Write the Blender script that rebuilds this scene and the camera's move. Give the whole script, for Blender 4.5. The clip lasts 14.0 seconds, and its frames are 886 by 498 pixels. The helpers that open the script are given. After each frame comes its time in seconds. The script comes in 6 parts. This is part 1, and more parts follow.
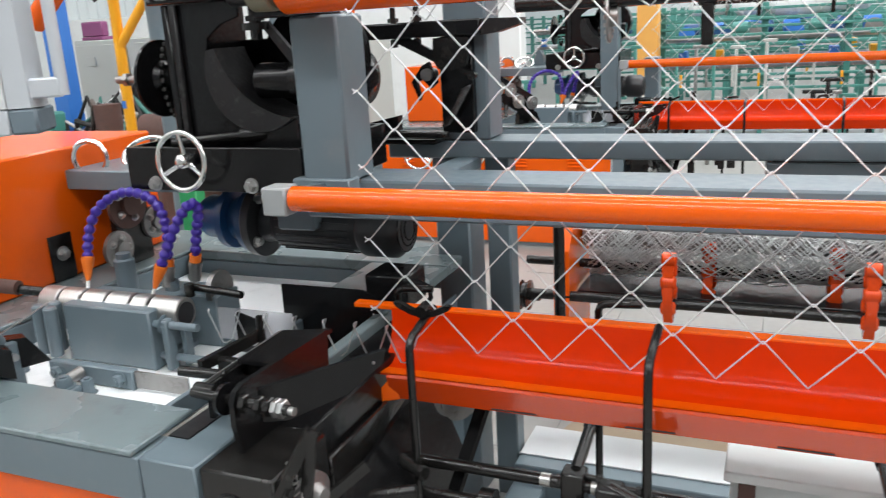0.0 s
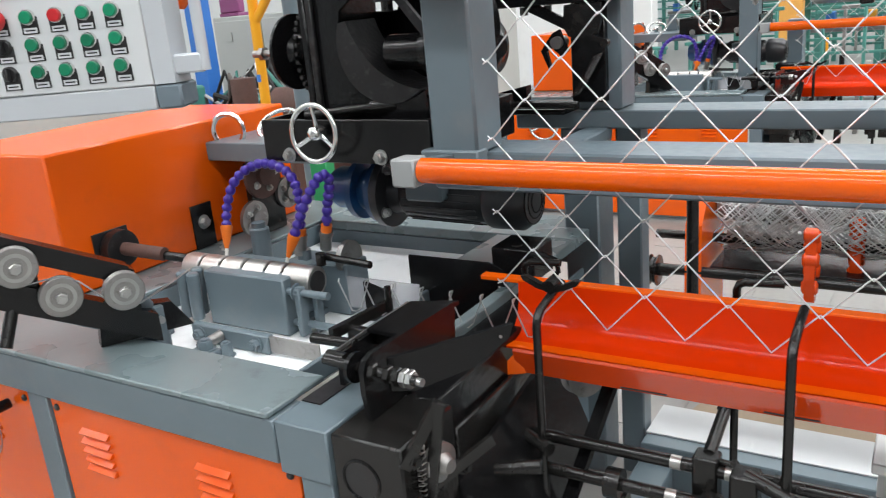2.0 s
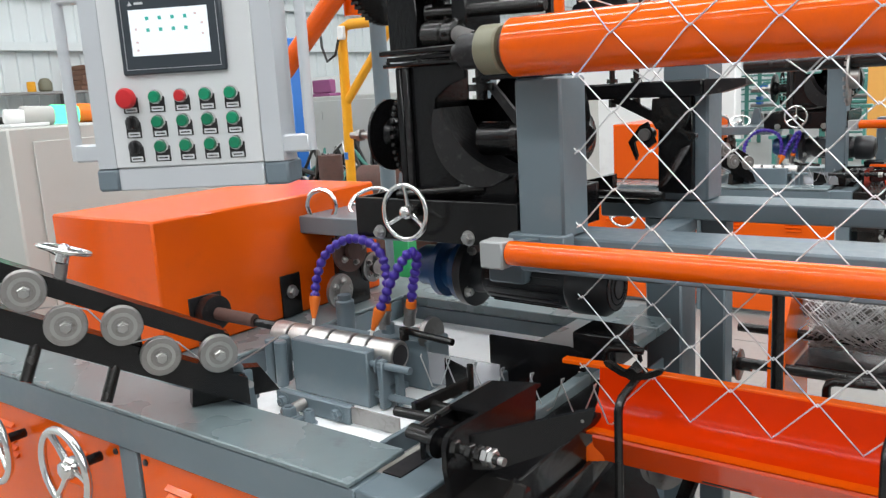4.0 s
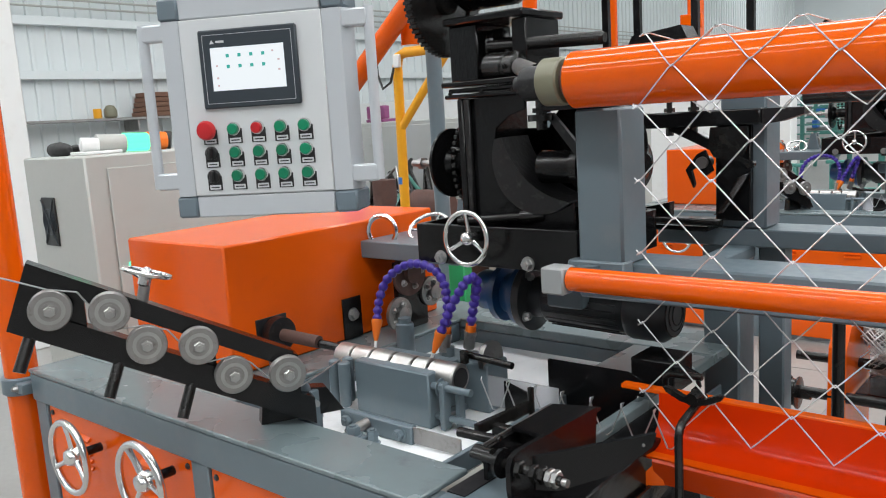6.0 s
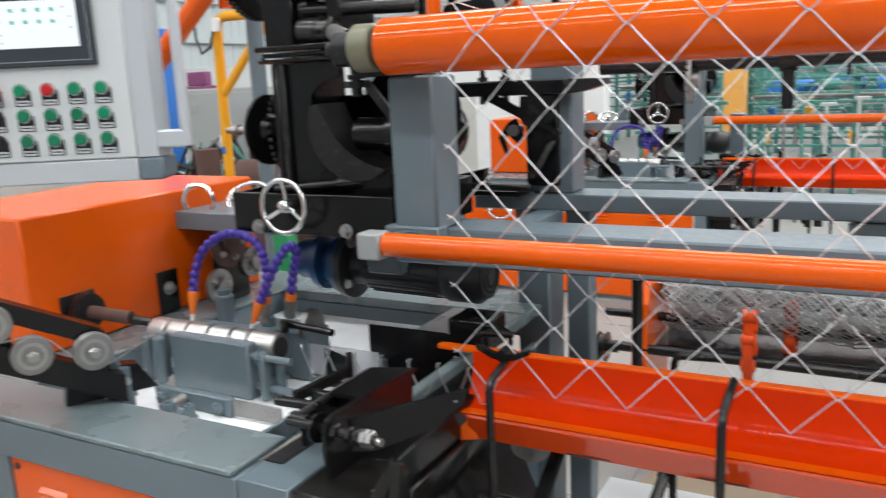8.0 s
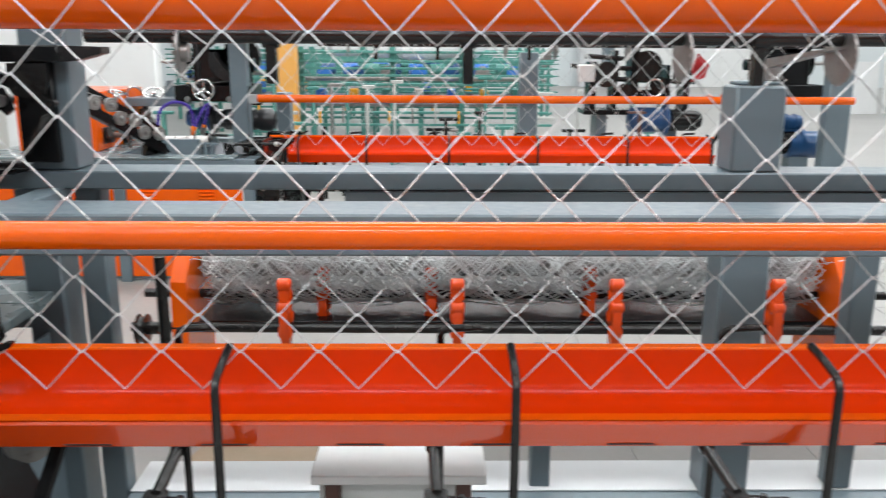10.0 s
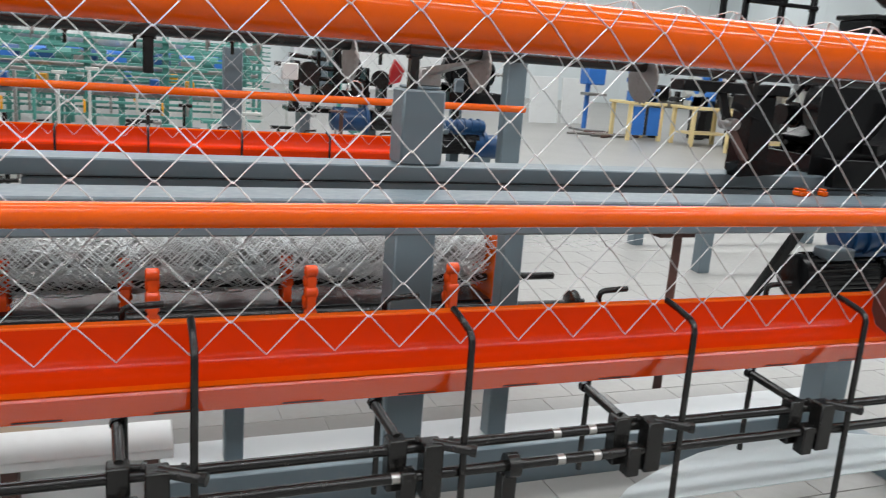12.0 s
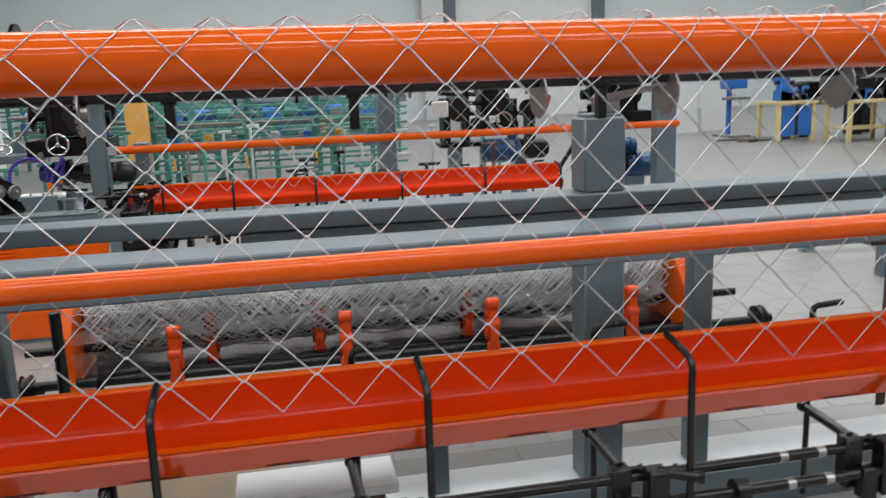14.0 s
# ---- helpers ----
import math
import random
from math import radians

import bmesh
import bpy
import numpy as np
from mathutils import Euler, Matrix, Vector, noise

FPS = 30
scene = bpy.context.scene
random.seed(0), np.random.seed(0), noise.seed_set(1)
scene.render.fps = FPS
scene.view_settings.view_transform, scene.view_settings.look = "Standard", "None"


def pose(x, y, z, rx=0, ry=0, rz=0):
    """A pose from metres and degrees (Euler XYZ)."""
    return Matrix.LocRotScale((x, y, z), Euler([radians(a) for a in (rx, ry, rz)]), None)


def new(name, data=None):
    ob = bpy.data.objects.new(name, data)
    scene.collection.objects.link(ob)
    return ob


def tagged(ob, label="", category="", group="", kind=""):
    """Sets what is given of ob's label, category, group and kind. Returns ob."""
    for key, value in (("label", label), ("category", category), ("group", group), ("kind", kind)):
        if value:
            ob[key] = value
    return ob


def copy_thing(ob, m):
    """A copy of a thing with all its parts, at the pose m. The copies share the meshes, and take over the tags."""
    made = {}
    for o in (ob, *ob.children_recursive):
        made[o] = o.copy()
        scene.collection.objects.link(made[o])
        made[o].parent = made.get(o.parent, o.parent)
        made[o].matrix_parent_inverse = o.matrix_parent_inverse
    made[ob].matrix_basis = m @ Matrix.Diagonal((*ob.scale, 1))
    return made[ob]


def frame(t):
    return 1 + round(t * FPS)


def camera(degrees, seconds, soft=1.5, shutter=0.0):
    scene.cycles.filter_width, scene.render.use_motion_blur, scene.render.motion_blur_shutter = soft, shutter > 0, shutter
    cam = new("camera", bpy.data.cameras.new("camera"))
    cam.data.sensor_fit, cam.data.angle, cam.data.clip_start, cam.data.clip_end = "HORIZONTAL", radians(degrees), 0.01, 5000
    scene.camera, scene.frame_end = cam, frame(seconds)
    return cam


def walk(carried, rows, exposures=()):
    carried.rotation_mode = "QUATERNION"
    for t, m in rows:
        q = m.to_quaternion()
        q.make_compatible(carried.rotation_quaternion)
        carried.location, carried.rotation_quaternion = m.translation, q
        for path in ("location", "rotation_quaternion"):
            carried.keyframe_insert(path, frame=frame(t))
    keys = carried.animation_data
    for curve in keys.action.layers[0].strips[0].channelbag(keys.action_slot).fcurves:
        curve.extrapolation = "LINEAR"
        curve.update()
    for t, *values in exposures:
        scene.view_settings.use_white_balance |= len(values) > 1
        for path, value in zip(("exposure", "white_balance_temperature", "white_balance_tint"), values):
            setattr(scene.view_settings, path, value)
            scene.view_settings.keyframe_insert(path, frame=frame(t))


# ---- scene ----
cam = camera(57.19, 14.0, soft=1.1, shutter=0.5)
PATH = [
    (0.0, pose(0.0049, -0.0191, 1.4434, 74.443, 3.282, 22.406)),
    (0.5, pose(-0.0116, -0.0070, 1.4411, 73.829, 3.791, 25.348)),
    (1.0, pose(-0.0064, -0.0067, 1.4435, 73.297, 4.258, 27.254)),
    (1.5, pose(-0.0073, -0.0061, 1.4427, 73.015, 4.679, 29.035)),
    (2.0, pose(-0.0147, -0.0078, 1.4427, 72.997, 4.913, 30.856)),
    (2.5, pose(-0.0212, -0.0129, 1.4440, 73.405, 4.753, 32.440)),
    (3.0, pose(-0.0213, -0.0204, 1.4451, 75.010, 4.360, 33.881)),
    (3.5, pose(-0.0232, -0.0390, 1.4531, 77.244, 3.623, 35.075)),
    (4.0, pose(-0.0178, -0.0602, 1.4568, 78.998, 3.267, 36.401)),
    (4.2, pose(-0.0172, -0.0679, 1.4589, 79.549, 3.146, 36.933)),
    (6.3, pose(-0.0057, -0.1236, 1.4749, 80.843, 3.522, 39.863)),
    (6.5, pose(-0.0039, -0.1202, 1.4680, 80.777, 3.681, 39.620)),
    (7.0, pose(-0.0002, -0.1187, 1.4723, 80.133, 3.330, 37.722)),
    (7.5, pose(0.0103, -0.1214, 1.4701, 79.367, 2.975, 33.906)),
    (8.0, pose(0.0333, -0.1081, 1.4649, 78.138, 2.628, 28.209)),
    (8.5, pose(0.0683, -0.0740, 1.4582, 76.842, 2.078, 20.899)),
    (9.0, pose(0.1030, -0.0543, 1.4469, 76.493, 1.182, 12.585)),
    (11.3, pose(0.2833, -0.2143, 1.4475, 75.843, -2.639, -13.948)),
    (11.5, pose(0.2731, -0.2441, 1.4474, 75.940, -3.146, -15.932)),
    (12.0, pose(0.2573, -0.2801, 1.4524, 76.804, -4.181, -20.048)),
    (12.5, pose(0.2375, -0.2903, 1.4569, 78.701, -4.317, -21.910)),
    (13.0, pose(0.1544, -0.2918, 1.4780, 80.813, -2.750, -18.061)),
    (13.5, pose(0.1035, -0.2873, 1.4850, 80.412, -0.943, -13.794)),
    (14.0, pose(0.0958, -0.2689, 1.4753, 78.449, 2.063, -11.446)),
]
walk(cam, PATH, exposures=[(0, 0.05), (4, -0.05), (6.5, -0.25), (8.5, -0.02), (9.2, 0.05), (11.5, -0.27), (12.5, -0.38), (13, -0.42), (13.5, -0.42), (14, -0.65)])

# ---- world, light, exposure ----
world = bpy.data.worlds.new("world")
scene.world = world
world.use_nodes = True
wn = world.node_tree
sky = wn.nodes.new("ShaderNodeTexSky")
sky.sky_type = "NISHITA"
sky.sun_disc = False
sky.sun_elevation = radians(48)
sky.sun_rotation = radians(200)
wn.nodes["Background"].inputs[1].default_value = 0.1
wn.links.new(sky.outputs[0], wn.nodes["Background"].inputs[0])


def roof_light(x, y, z, sx, sy, power, color=(0.975, 0.985, 1.0)):
    """Area lamp under the closed roof, standing in for daylight through a roof light."""
    la = bpy.data.lights.new("roof_light", "AREA")
    la.shape, la.size, la.size_y, la.energy, la.color = "RECTANGLE", sx, sy, power, color
    ob = new("roof_light", la)
    ob.matrix_world = pose(x, y, z)
    return ob


# Rows from y=7 on are unseen fill, widened to brighten from behind.
for ry_, pw, wide, mid, long in ((-6.5, 520, 0.7, 0.5, 26), (-2.6, 1080, 0.7, 0.5, 26), (1.6, 700, 0.7, 0.5, 26), (7.0, 960, 2.2, 3.0, 16), (13.0, 950, 2.2, 9.0, 26), (20.0, 850, 1.5, 9.0, 32), (28.0, 1250, 1.5, 8.0, 34)):
    roof_light(mid, ry_, 6.9, long, wide, pw)

# ---- materials ----


def mat(name, color, rough=0.5, metal=0.0, vary=0.12, scale=6.0, bump=0.05, fine=60.0, dirt=0.0, dirt_color=(0.03, 0.03, 0.03), coat=0.0, spread=0.0, emit=0.0, gloss=0.5):
    """Paint, metal or plastic with blotches, fine grain and worn or dirty patches."""
    m = bpy.data.materials.new(name)
    m.use_nodes = True
    nt = m.node_tree
    b = nt.nodes["Principled BSDF"]
    tc = nt.nodes.new("ShaderNodeTexCoord")
    big = nt.nodes.new("ShaderNodeTexNoise")
    big.inputs["Scale"].default_value = scale
    big.inputs["Detail"].default_value = 5
    small = nt.nodes.new("ShaderNodeTexNoise")
    small.inputs["Scale"].default_value = fine
    small.inputs["Detail"].default_value = 3
    nt.links.new(tc.outputs["Object"], big.inputs["Vector"])
    nt.links.new(tc.outputs["Object"], small.inputs["Vector"])
    mix = nt.nodes.new("ShaderNodeMix")
    mix.data_type = "RGBA"
    c = Vector(color)
    mix.inputs[6].default_value = (*(c * (1 - vary)), 1)
    mix.inputs[7].default_value = (*[min(1, v * (1 + vary)) for v in c], 1)
    nt.links.new(big.outputs["Fac"], mix.inputs[0])
    last = mix.outputs[2]
    if spread:
        info = nt.nodes.new("ShaderNodeObjectInfo")
        hsv = nt.nodes.new("ShaderNodeHueSaturation")
        rng = nt.nodes.new("ShaderNodeMapRange")
        rng.inputs[3].default_value, rng.inputs[4].default_value = 1 - spread, 1 + spread
        nt.links.new(info.outputs["Random"], rng.inputs[0])
        nt.links.new(rng.outputs[0], hsv.inputs["Value"])
        nt.links.new(last, hsv.inputs["Color"])
        last = hsv.outputs[0]
    if dirt:
        dn = nt.nodes.new("ShaderNodeTexNoise")
        dn.inputs["Scale"].default_value = scale * 2.3
        dn.inputs["Detail"].default_value = 8
        dn.inputs["Roughness"].default_value = 0.7
        nt.links.new(tc.outputs["Object"], dn.inputs["Vector"])
        ramp = nt.nodes.new("ShaderNodeMapRange")
        ramp.inputs[1].default_value, ramp.inputs[2].default_value = 0.55, 0.72
        ramp.inputs[3].default_value, ramp.inputs[4].default_value = 0.0, dirt
        nt.links.new(dn.outputs["Fac"], ramp.inputs[0])
        dm = nt.nodes.new("ShaderNodeMix")
        dm.data_type = "RGBA"
        dm.inputs[7].default_value = (*dirt_color, 1)
        nt.links.new(ramp.outputs[0], dm.inputs[0])
        nt.links.new(last, dm.inputs[6])
        last = dm.outputs[2]
    nt.links.new(last, b.inputs["Base Color"])
    rr = nt.nodes.new("ShaderNodeMapRange")
    rr.inputs[3].default_value, rr.inputs[4].default_value = max(0.03, rough * 0.75), min(1, rough * 1.3)
    nt.links.new(small.outputs["Fac"] if rough > 0.3 else big.outputs["Fac"], rr.inputs[0])
    nt.links.new(rr.outputs[0], b.inputs["Roughness"])
    b.inputs["Metallic"].default_value = metal
    b.inputs["Specular IOR Level"].default_value = gloss
    if coat:
        b.inputs["Coat Weight"].default_value = coat
        b.inputs["Coat Roughness"].default_value = 0.06
    if bump:
        bp = nt.nodes.new("ShaderNodeBump")
        bp.inputs["Strength"].default_value = bump
        bp.inputs["Distance"].default_value = 0.002
        nt.links.new(small.outputs["Fac"], bp.inputs["Height"])
        nt.links.new(bp.outputs[0], b.inputs["Normal"])
    if emit:
        nt.links.new(last, b.inputs["Emission Color"])
        b.inputs["Emission Strength"].default_value = emit
    return m


ORANGE = mat("orange_paint", (0.76, 0.104, 0.002), 0.06, vary=0.08, scale=3, bump=0.0, fine=25, coat=0.0, dirt=0.25, dirt_color=(0.45, 0.06, 0.01), gloss=0.36)
ORANGE_SHEET = mat("orange_sheet_paint", (0.79, 0.106, 0.003), 0.22, vary=0.07, scale=2, bump=0.05, fine=30, coat=0.1, dirt=0.2, dirt_color=(0.4, 0.07, 0.02), gloss=0.3)
# Trough paint, deepened towards red to carry the shade on its upright plate.
SHADED_RED_ORANGE = mat("shaded_red_orange_paint", (0.60, 0.030, 0.0008), 0.14, vary=0.1, scale=3, bump=0.02, fine=20, dirt=0.2, dirt_color=(0.3, 0.03, 0.01), gloss=0.12)
APRON = mat("polished_orange_lacquer", (0.58, 0.05, 0.003), 0.1, vary=0.08, scale=2, bump=0.01, fine=8, coat=0.6)
APRON.node_tree.nodes["Principled BSDF"].inputs["Coat IOR"].default_value = 2.0
END_GREY = mat("light_grey_block_paint", (0.3, 0.31, 0.31), 0.45, vary=0.12, bump=0.08)
GREY = mat("slate_grey_paint", (0.128, 0.168, 0.192), 0.33, vary=0.14, scale=4, bump=0.08, fine=45, dirt=0.35, dirt_color=(0.2, 0.21, 0.21))
# Worn table grey, lightened beyond GREY for the skylight on level tops.
GREY_TOP = mat("worn_skylit_grey_paint", (0.165, 0.21, 0.22), 0.27, vary=0.24, scale=5, bump=0.12, fine=40, dirt=0.45, dirt_color=(0.09, 0.10, 0.10))
BLACK = mat("black_paint", (0.006, 0.006, 0.0065), 0.2, vary=0.3, scale=8, bump=0.25, fine=80, dirt=0.4, dirt_color=(0.018, 0.016, 0.014), gloss=0.32)
BLACK_OIL = mat("oily_black_steel", (0.010, 0.0095, 0.009), 0.22, metal=0.0, vary=0.4, scale=12, bump=0.3, fine=60, dirt=0.6, dirt_color=(0.035, 0.032, 0.028), gloss=0.45)
CAST = mat("worn_black_casting", (0.014, 0.014, 0.015), 0.38, metal=0.3, vary=0.4, scale=14, bump=0.7, fine=90, dirt=0.6, dirt_color=(0.09, 0.088, 0.085))
STEEL = mat("ground_steel", (0.5, 0.49, 0.47), 0.36, metal=1.0, vary=0.15, scale=12, bump=0.06, fine=150, dirt=0.3, dirt_color=(0.18, 0.15, 0.12))
DULL_STEEL = mat("dull_steel", (0.34, 0.33, 0.32), 0.42, metal=1.0, vary=0.25, scale=18, bump=0.2, fine=120, dirt=0.5, dirt_color=(0.1, 0.08, 0.06))
CHROME = mat("chrome", (0.74, 0.74, 0.72), 0.2, metal=1.0, vary=0.05, bump=0.02)
ZINC_PALE = mat("pale_new_galvanised_wire", (0.60, 0.61, 0.61), 0.42, metal=0.5, vary=0.12, scale=20, bump=0.1, spread=0.12)
ZINC = mat("galvanised_wire", (0.5, 0.51, 0.51), 0.36, metal=0.85, vary=0.15, scale=20, bump=0.1, spread=0.1)
BOLT = mat("zinc_bolt", (0.45, 0.45, 0.44), 0.35, metal=1.0, vary=0.2, scale=40, bump=0.1)
MOTOR = mat("dark_motor_enamel", (0.03, 0.032, 0.035), 0.32, vary=0.2, scale=10, bump=0.15, fine=70, dirt=0.4, dirt_color=(0.08, 0.08, 0.08))
BLUE = mat("blue_enamel", (0.008, 0.06, 0.17), 0.3, vary=0.2, scale=8, bump=0.15, coat=0.2, dirt=0.4)
PURPLE = mat("violet_plastic", (0.045, 0.02, 0.28), 0.35, vary=0.12, bump=0.03)
ORANGE_PL = mat("orange_plastic", (0.8, 0.17, 0.01), 0.4, vary=0.08, bump=0.03)
PANEL_GREY = mat("light_grey_powder_coat", (0.62, 0.64, 0.65), 0.42, vary=0.04, scale=3, bump=0.04, fine=200)
ALU = mat("aluminium_profile", (0.6, 0.63, 0.66), 0.34, metal=0.35, vary=0.05, bump=0.03)
CORNER = mat("grey_blue_corner_cap", (0.14, 0.18, 0.21), 0.45, vary=0.08, bump=0.04)
BEZEL = mat("dark_bezel_plastic", (0.03, 0.04, 0.05), 0.4, vary=0.1, bump=0.03)
GREEN_BTN = mat("green_button", (0.0, 0.19, 0.09), 0.35, vary=0.1, bump=0.02, spread=0.25)
RED_BTN = mat("red_button", (0.5, 0.015, 0.02), 0.35, vary=0.1, bump=0.02)
BLACK_PL = mat("black_plastic", (0.015, 0.015, 0.016), 0.4, vary=0.1, bump=0.02)
WHITE = mat("white_paint", (0.78, 0.79, 0.78), 0.45, vary=0.06, scale=3, bump=0.05, dirt=0.25, dirt_color=(0.55, 0.53, 0.5))
WHITE_TRAY = mat("white_tray_lining", (0.82, 0.84, 0.85), 0.3, vary=0.06, scale=4, bump=0.05, dirt=0.3, dirt_color=(0.4, 0.41, 0.42))
CABINET = mat("beige_grey_cabinet", (0.44, 0.45, 0.425), 0.45, vary=0.05, scale=2, bump=0.04, dirt=0.15, dirt_color=(0.35, 0.33, 0.3))
YELLOW = mat("yellow_paint", (0.8, 0.36, 0.01), 0.4, vary=0.08, bump=0.05)
PALE_YELLOW = mat("cream_paint", (0.75, 0.6, 0.3), 0.5, vary=0.1, bump=0.05)
GREEN = mat("green_paint", (0.06, 0.225, 0.19), 0.4, vary=0.15, bump=0.06, dirt=0.3)
BRIGHT_BLUE = mat("bright_blue_paint", (0.03, 0.16, 0.52), 0.4, vary=0.12, bump=0.05)
ARM_RED = mat("glossy_red_orange_casting", (0.72, 0.066, 0.006), 0.2, vary=0.15, scale=12, bump=0.3, fine=60, dirt=0.3, dirt_color=(0.3, 0.04, 0.01))
RUST = mat("rusty_brown_steel", (0.1, 0.05, 0.04), 0.6, vary=0.3, scale=10, bump=0.3, dirt=0.5)
BROWN = mat("brown_board", (0.16, 0.08, 0.05), 0.7, vary=0.25, bump=0.2)
RUBBER = mat("rubber", (0.02, 0.02, 0.02), 0.6, vary=0.2, bump=0.1)
KHAKI = mat("khaki_plastic_sleeve", (0.17, 0.165, 0.11), 0.4, vary=0.15, bump=0.05)


def screen_mat(name, color, s):
    m = bpy.data.materials.new(name)
    m.use_nodes = True
    b = m.node_tree.nodes["Principled BSDF"]
    b.inputs["Base Color"].default_value = (0.02, 0.02, 0.02, 1)
    b.inputs["Roughness"].default_value = 0.2
    b.inputs["Emission Color"].default_value = (*color, 1)
    b.inputs["Emission Strength"].default_value = s
    return m


SCREEN = screen_mat("lit_screen", (0.9, 0.96, 1.0), 1.1)
ICON = screen_mat("screen_icon", (0.05, 0.5, 0.42), 0.9)
ICON_PINK = screen_mat("screen_icon_pale", (0.8, 0.6, 0.6), 0.9)
LAMP_GREEN = screen_mat("lit_green_lamp", (0.1, 1.0, 0.45), 2.2)


CLEAR = mat("clear_plastic", (0.85, 0.86, 0.9), 0.15, vary=0.05, bump=0.05)
CLEAR.node_tree.nodes["Principled BSDF"].inputs["Transmission Weight"].default_value = 0.7


def floor_mat():
    m = mat("concrete_floor", (0.295, 0.29, 0.275), 0.42, vary=0.14, scale=0.8, bump=0.15, fine=30, dirt=0.35, dirt_color=(0.25, 0.24, 0.22))
    return m


FLOOR = floor_mat()
# Dimmed only to weaken the bounce and reflections on surfaces facing south.
WALL_DIM = mat("unseen_dim_wall_sheet", (0.3, 0.31, 0.32), 0.5, vary=0.08, scale=0.6, bump=0.03)
WALL = mat("pale_sheet_wall", (0.72, 0.77, 0.78), 0.5, vary=0.05, scale=0.6, bump=0.03)

# ---- geometry ----
ORIGIN = {}


def join(*parts):
    vs, fs = [], []
    for v, f in parts:
        n = len(vs)
        vs += v
        fs += [tuple(i + n for i in q) for q in f]
    return vs, fs


def move(g, m):
    return [tuple(m @ Vector(v)) for v in g[0]], g[1]


def box(x0, x1, y0, y1, z0, z1, bev=0.003):
    """A box with chamfered edges."""
    if x0 > x1: x0, x1 = x1, x0
    if y0 > y1: y0, y1 = y1, y0
    if z0 > z1: z0, z1 = z1, z0
    b = min(bev, (x1 - x0) * 0.3, (y1 - y0) * 0.3, (z1 - z0) * 0.3)
    bm = bmesh.new()
    bmesh.ops.create_cube(bm, size=1)
    for v in bm.verts:
        v.co = Vector(((x0 + x1) / 2 + v.co.x * (x1 - x0), (y0 + y1) / 2 + v.co.y * (y1 - y0), (z0 + z1) / 2 + v.co.z * (z1 - z0)))
    if b > 0.0004:
        bmesh.ops.bevel(bm, geom=bm.edges[:], offset=b, segments=1, affect="EDGES")
    bm.verts.ensure_lookup_table()
    out = [tuple(v.co) for v in bm.verts], [tuple(v.index for v in f.verts) for f in bm.faces]
    bm.verts.index_update()
    out = [tuple(v.co) for v in bm.verts], [tuple(v.index for v in f.verts) for f in bm.faces]
    bm.free()
    return out


def basis(d):
    d = Vector(d).normalized()
    a = Vector((0, 0, 1)) if abs(d.z) < 0.9 else Vector((1, 0, 0))
    u = d.cross(a).normalized()
    return u, d.cross(u).normalized(), d


def lathe(p, axis, profile, seg=20):
    """Turned shape: profile of (radius, height) along the axis from p."""
    u, w, d = basis(axis)
    p = Vector(p)
    vs, fs = [], []
    for r, h in profile:
        for i in range(seg):
            a = 2 * math.pi * i / seg
            vs.append(tuple(p + d * h + (u * math.cos(a) + w * math.sin(a)) * r))
    for k in range(len(profile) - 1):
        for i in range(seg):
            j = (i + 1) % seg
            fs.append((k * seg + i, k * seg + j, (k + 1) * seg + j, (k + 1) * seg + i))
    fs.append(tuple(reversed(range(seg))))
    fs.append(tuple(range((len(profile) - 1) * seg, len(profile) * seg)))
    return vs, fs


def cyl(p0, p1, r, seg=18, r2=None, bev=0.0):
    p0, p1 = Vector(p0), Vector(p1)
    h = (p1 - p0).length
    r2 = r if r2 is None else r2
    pr = [(r, 0), (r2, h)] if not bev else [(r - bev, 0), (r, bev), (r2, h - bev), (r2 - bev, h)]
    return lathe(p0, p1 - p0, pr, seg)


def tube(pts, r, seg=8, closed=False):
    """A round bar swept along points; r may be a list."""
    pts = [Vector(p) for p in pts]
    n = len(pts)
    vs, fs = [], []
    tan = []
    for i in range(n):
        a = pts[i - 1] if (closed or i > 0) else pts[i]
        b = pts[(i + 1) % n] if (closed or i < n - 1) else pts[i]
        tan.append((b - a).normalized())
    u = basis(tan[0])[0]
    for i in range(n):
        u = (u - tan[i] * u.dot(tan[i])).normalized()
        w = tan[i].cross(u)
        q = r[i] if isinstance(r, (list, tuple)) else r
        for k in range(seg):
            a = 2 * math.pi * k / seg
            vs.append(tuple(pts[i] + (u * math.cos(a) + w * math.sin(a)) * q))
    for i in range(n if closed else n - 1):
        for k in range(seg):
            l, j = (k + 1) % seg, (i + 1) % n
            fs.append((i * seg + k, i * seg + l, j * seg + l, j * seg + k))
    if not closed:
        fs.append(tuple(reversed(range(seg))))
        fs.append(tuple(range((n - 1) * seg, n * seg)))
    return vs, fs


def ring(c, axis, R, r, seg=32, sides=8):
    u, w, _ = basis(axis)
    c = Vector(c)
    return tube([c + (u * math.cos(a) + w * math.sin(a)) * R for a in [2 * math.pi * i / seg for i in range(seg)]], r, sides, True)


def prism(poly, axis, a, b):
    """A flat outline drawn across an axis ('x': (y, z), 'y': (x, z), 'z': (x, y)) and given thickness from a to b."""
    def put(p, t):
        return {"x": (t, p[0], p[1]), "y": (p[0], t, p[1]), "z": (p[0], p[1], t)}[axis]
    n = len(poly)
    vs = [put(p, a) for p in poly] + [put(p, b) for p in poly]
    fs = [tuple(range(n)), tuple(reversed(range(n, 2 * n)))] + [(i, i + n, (i + 1) % n + n, (i + 1) % n) for i in range(n)]
    return vs, fs


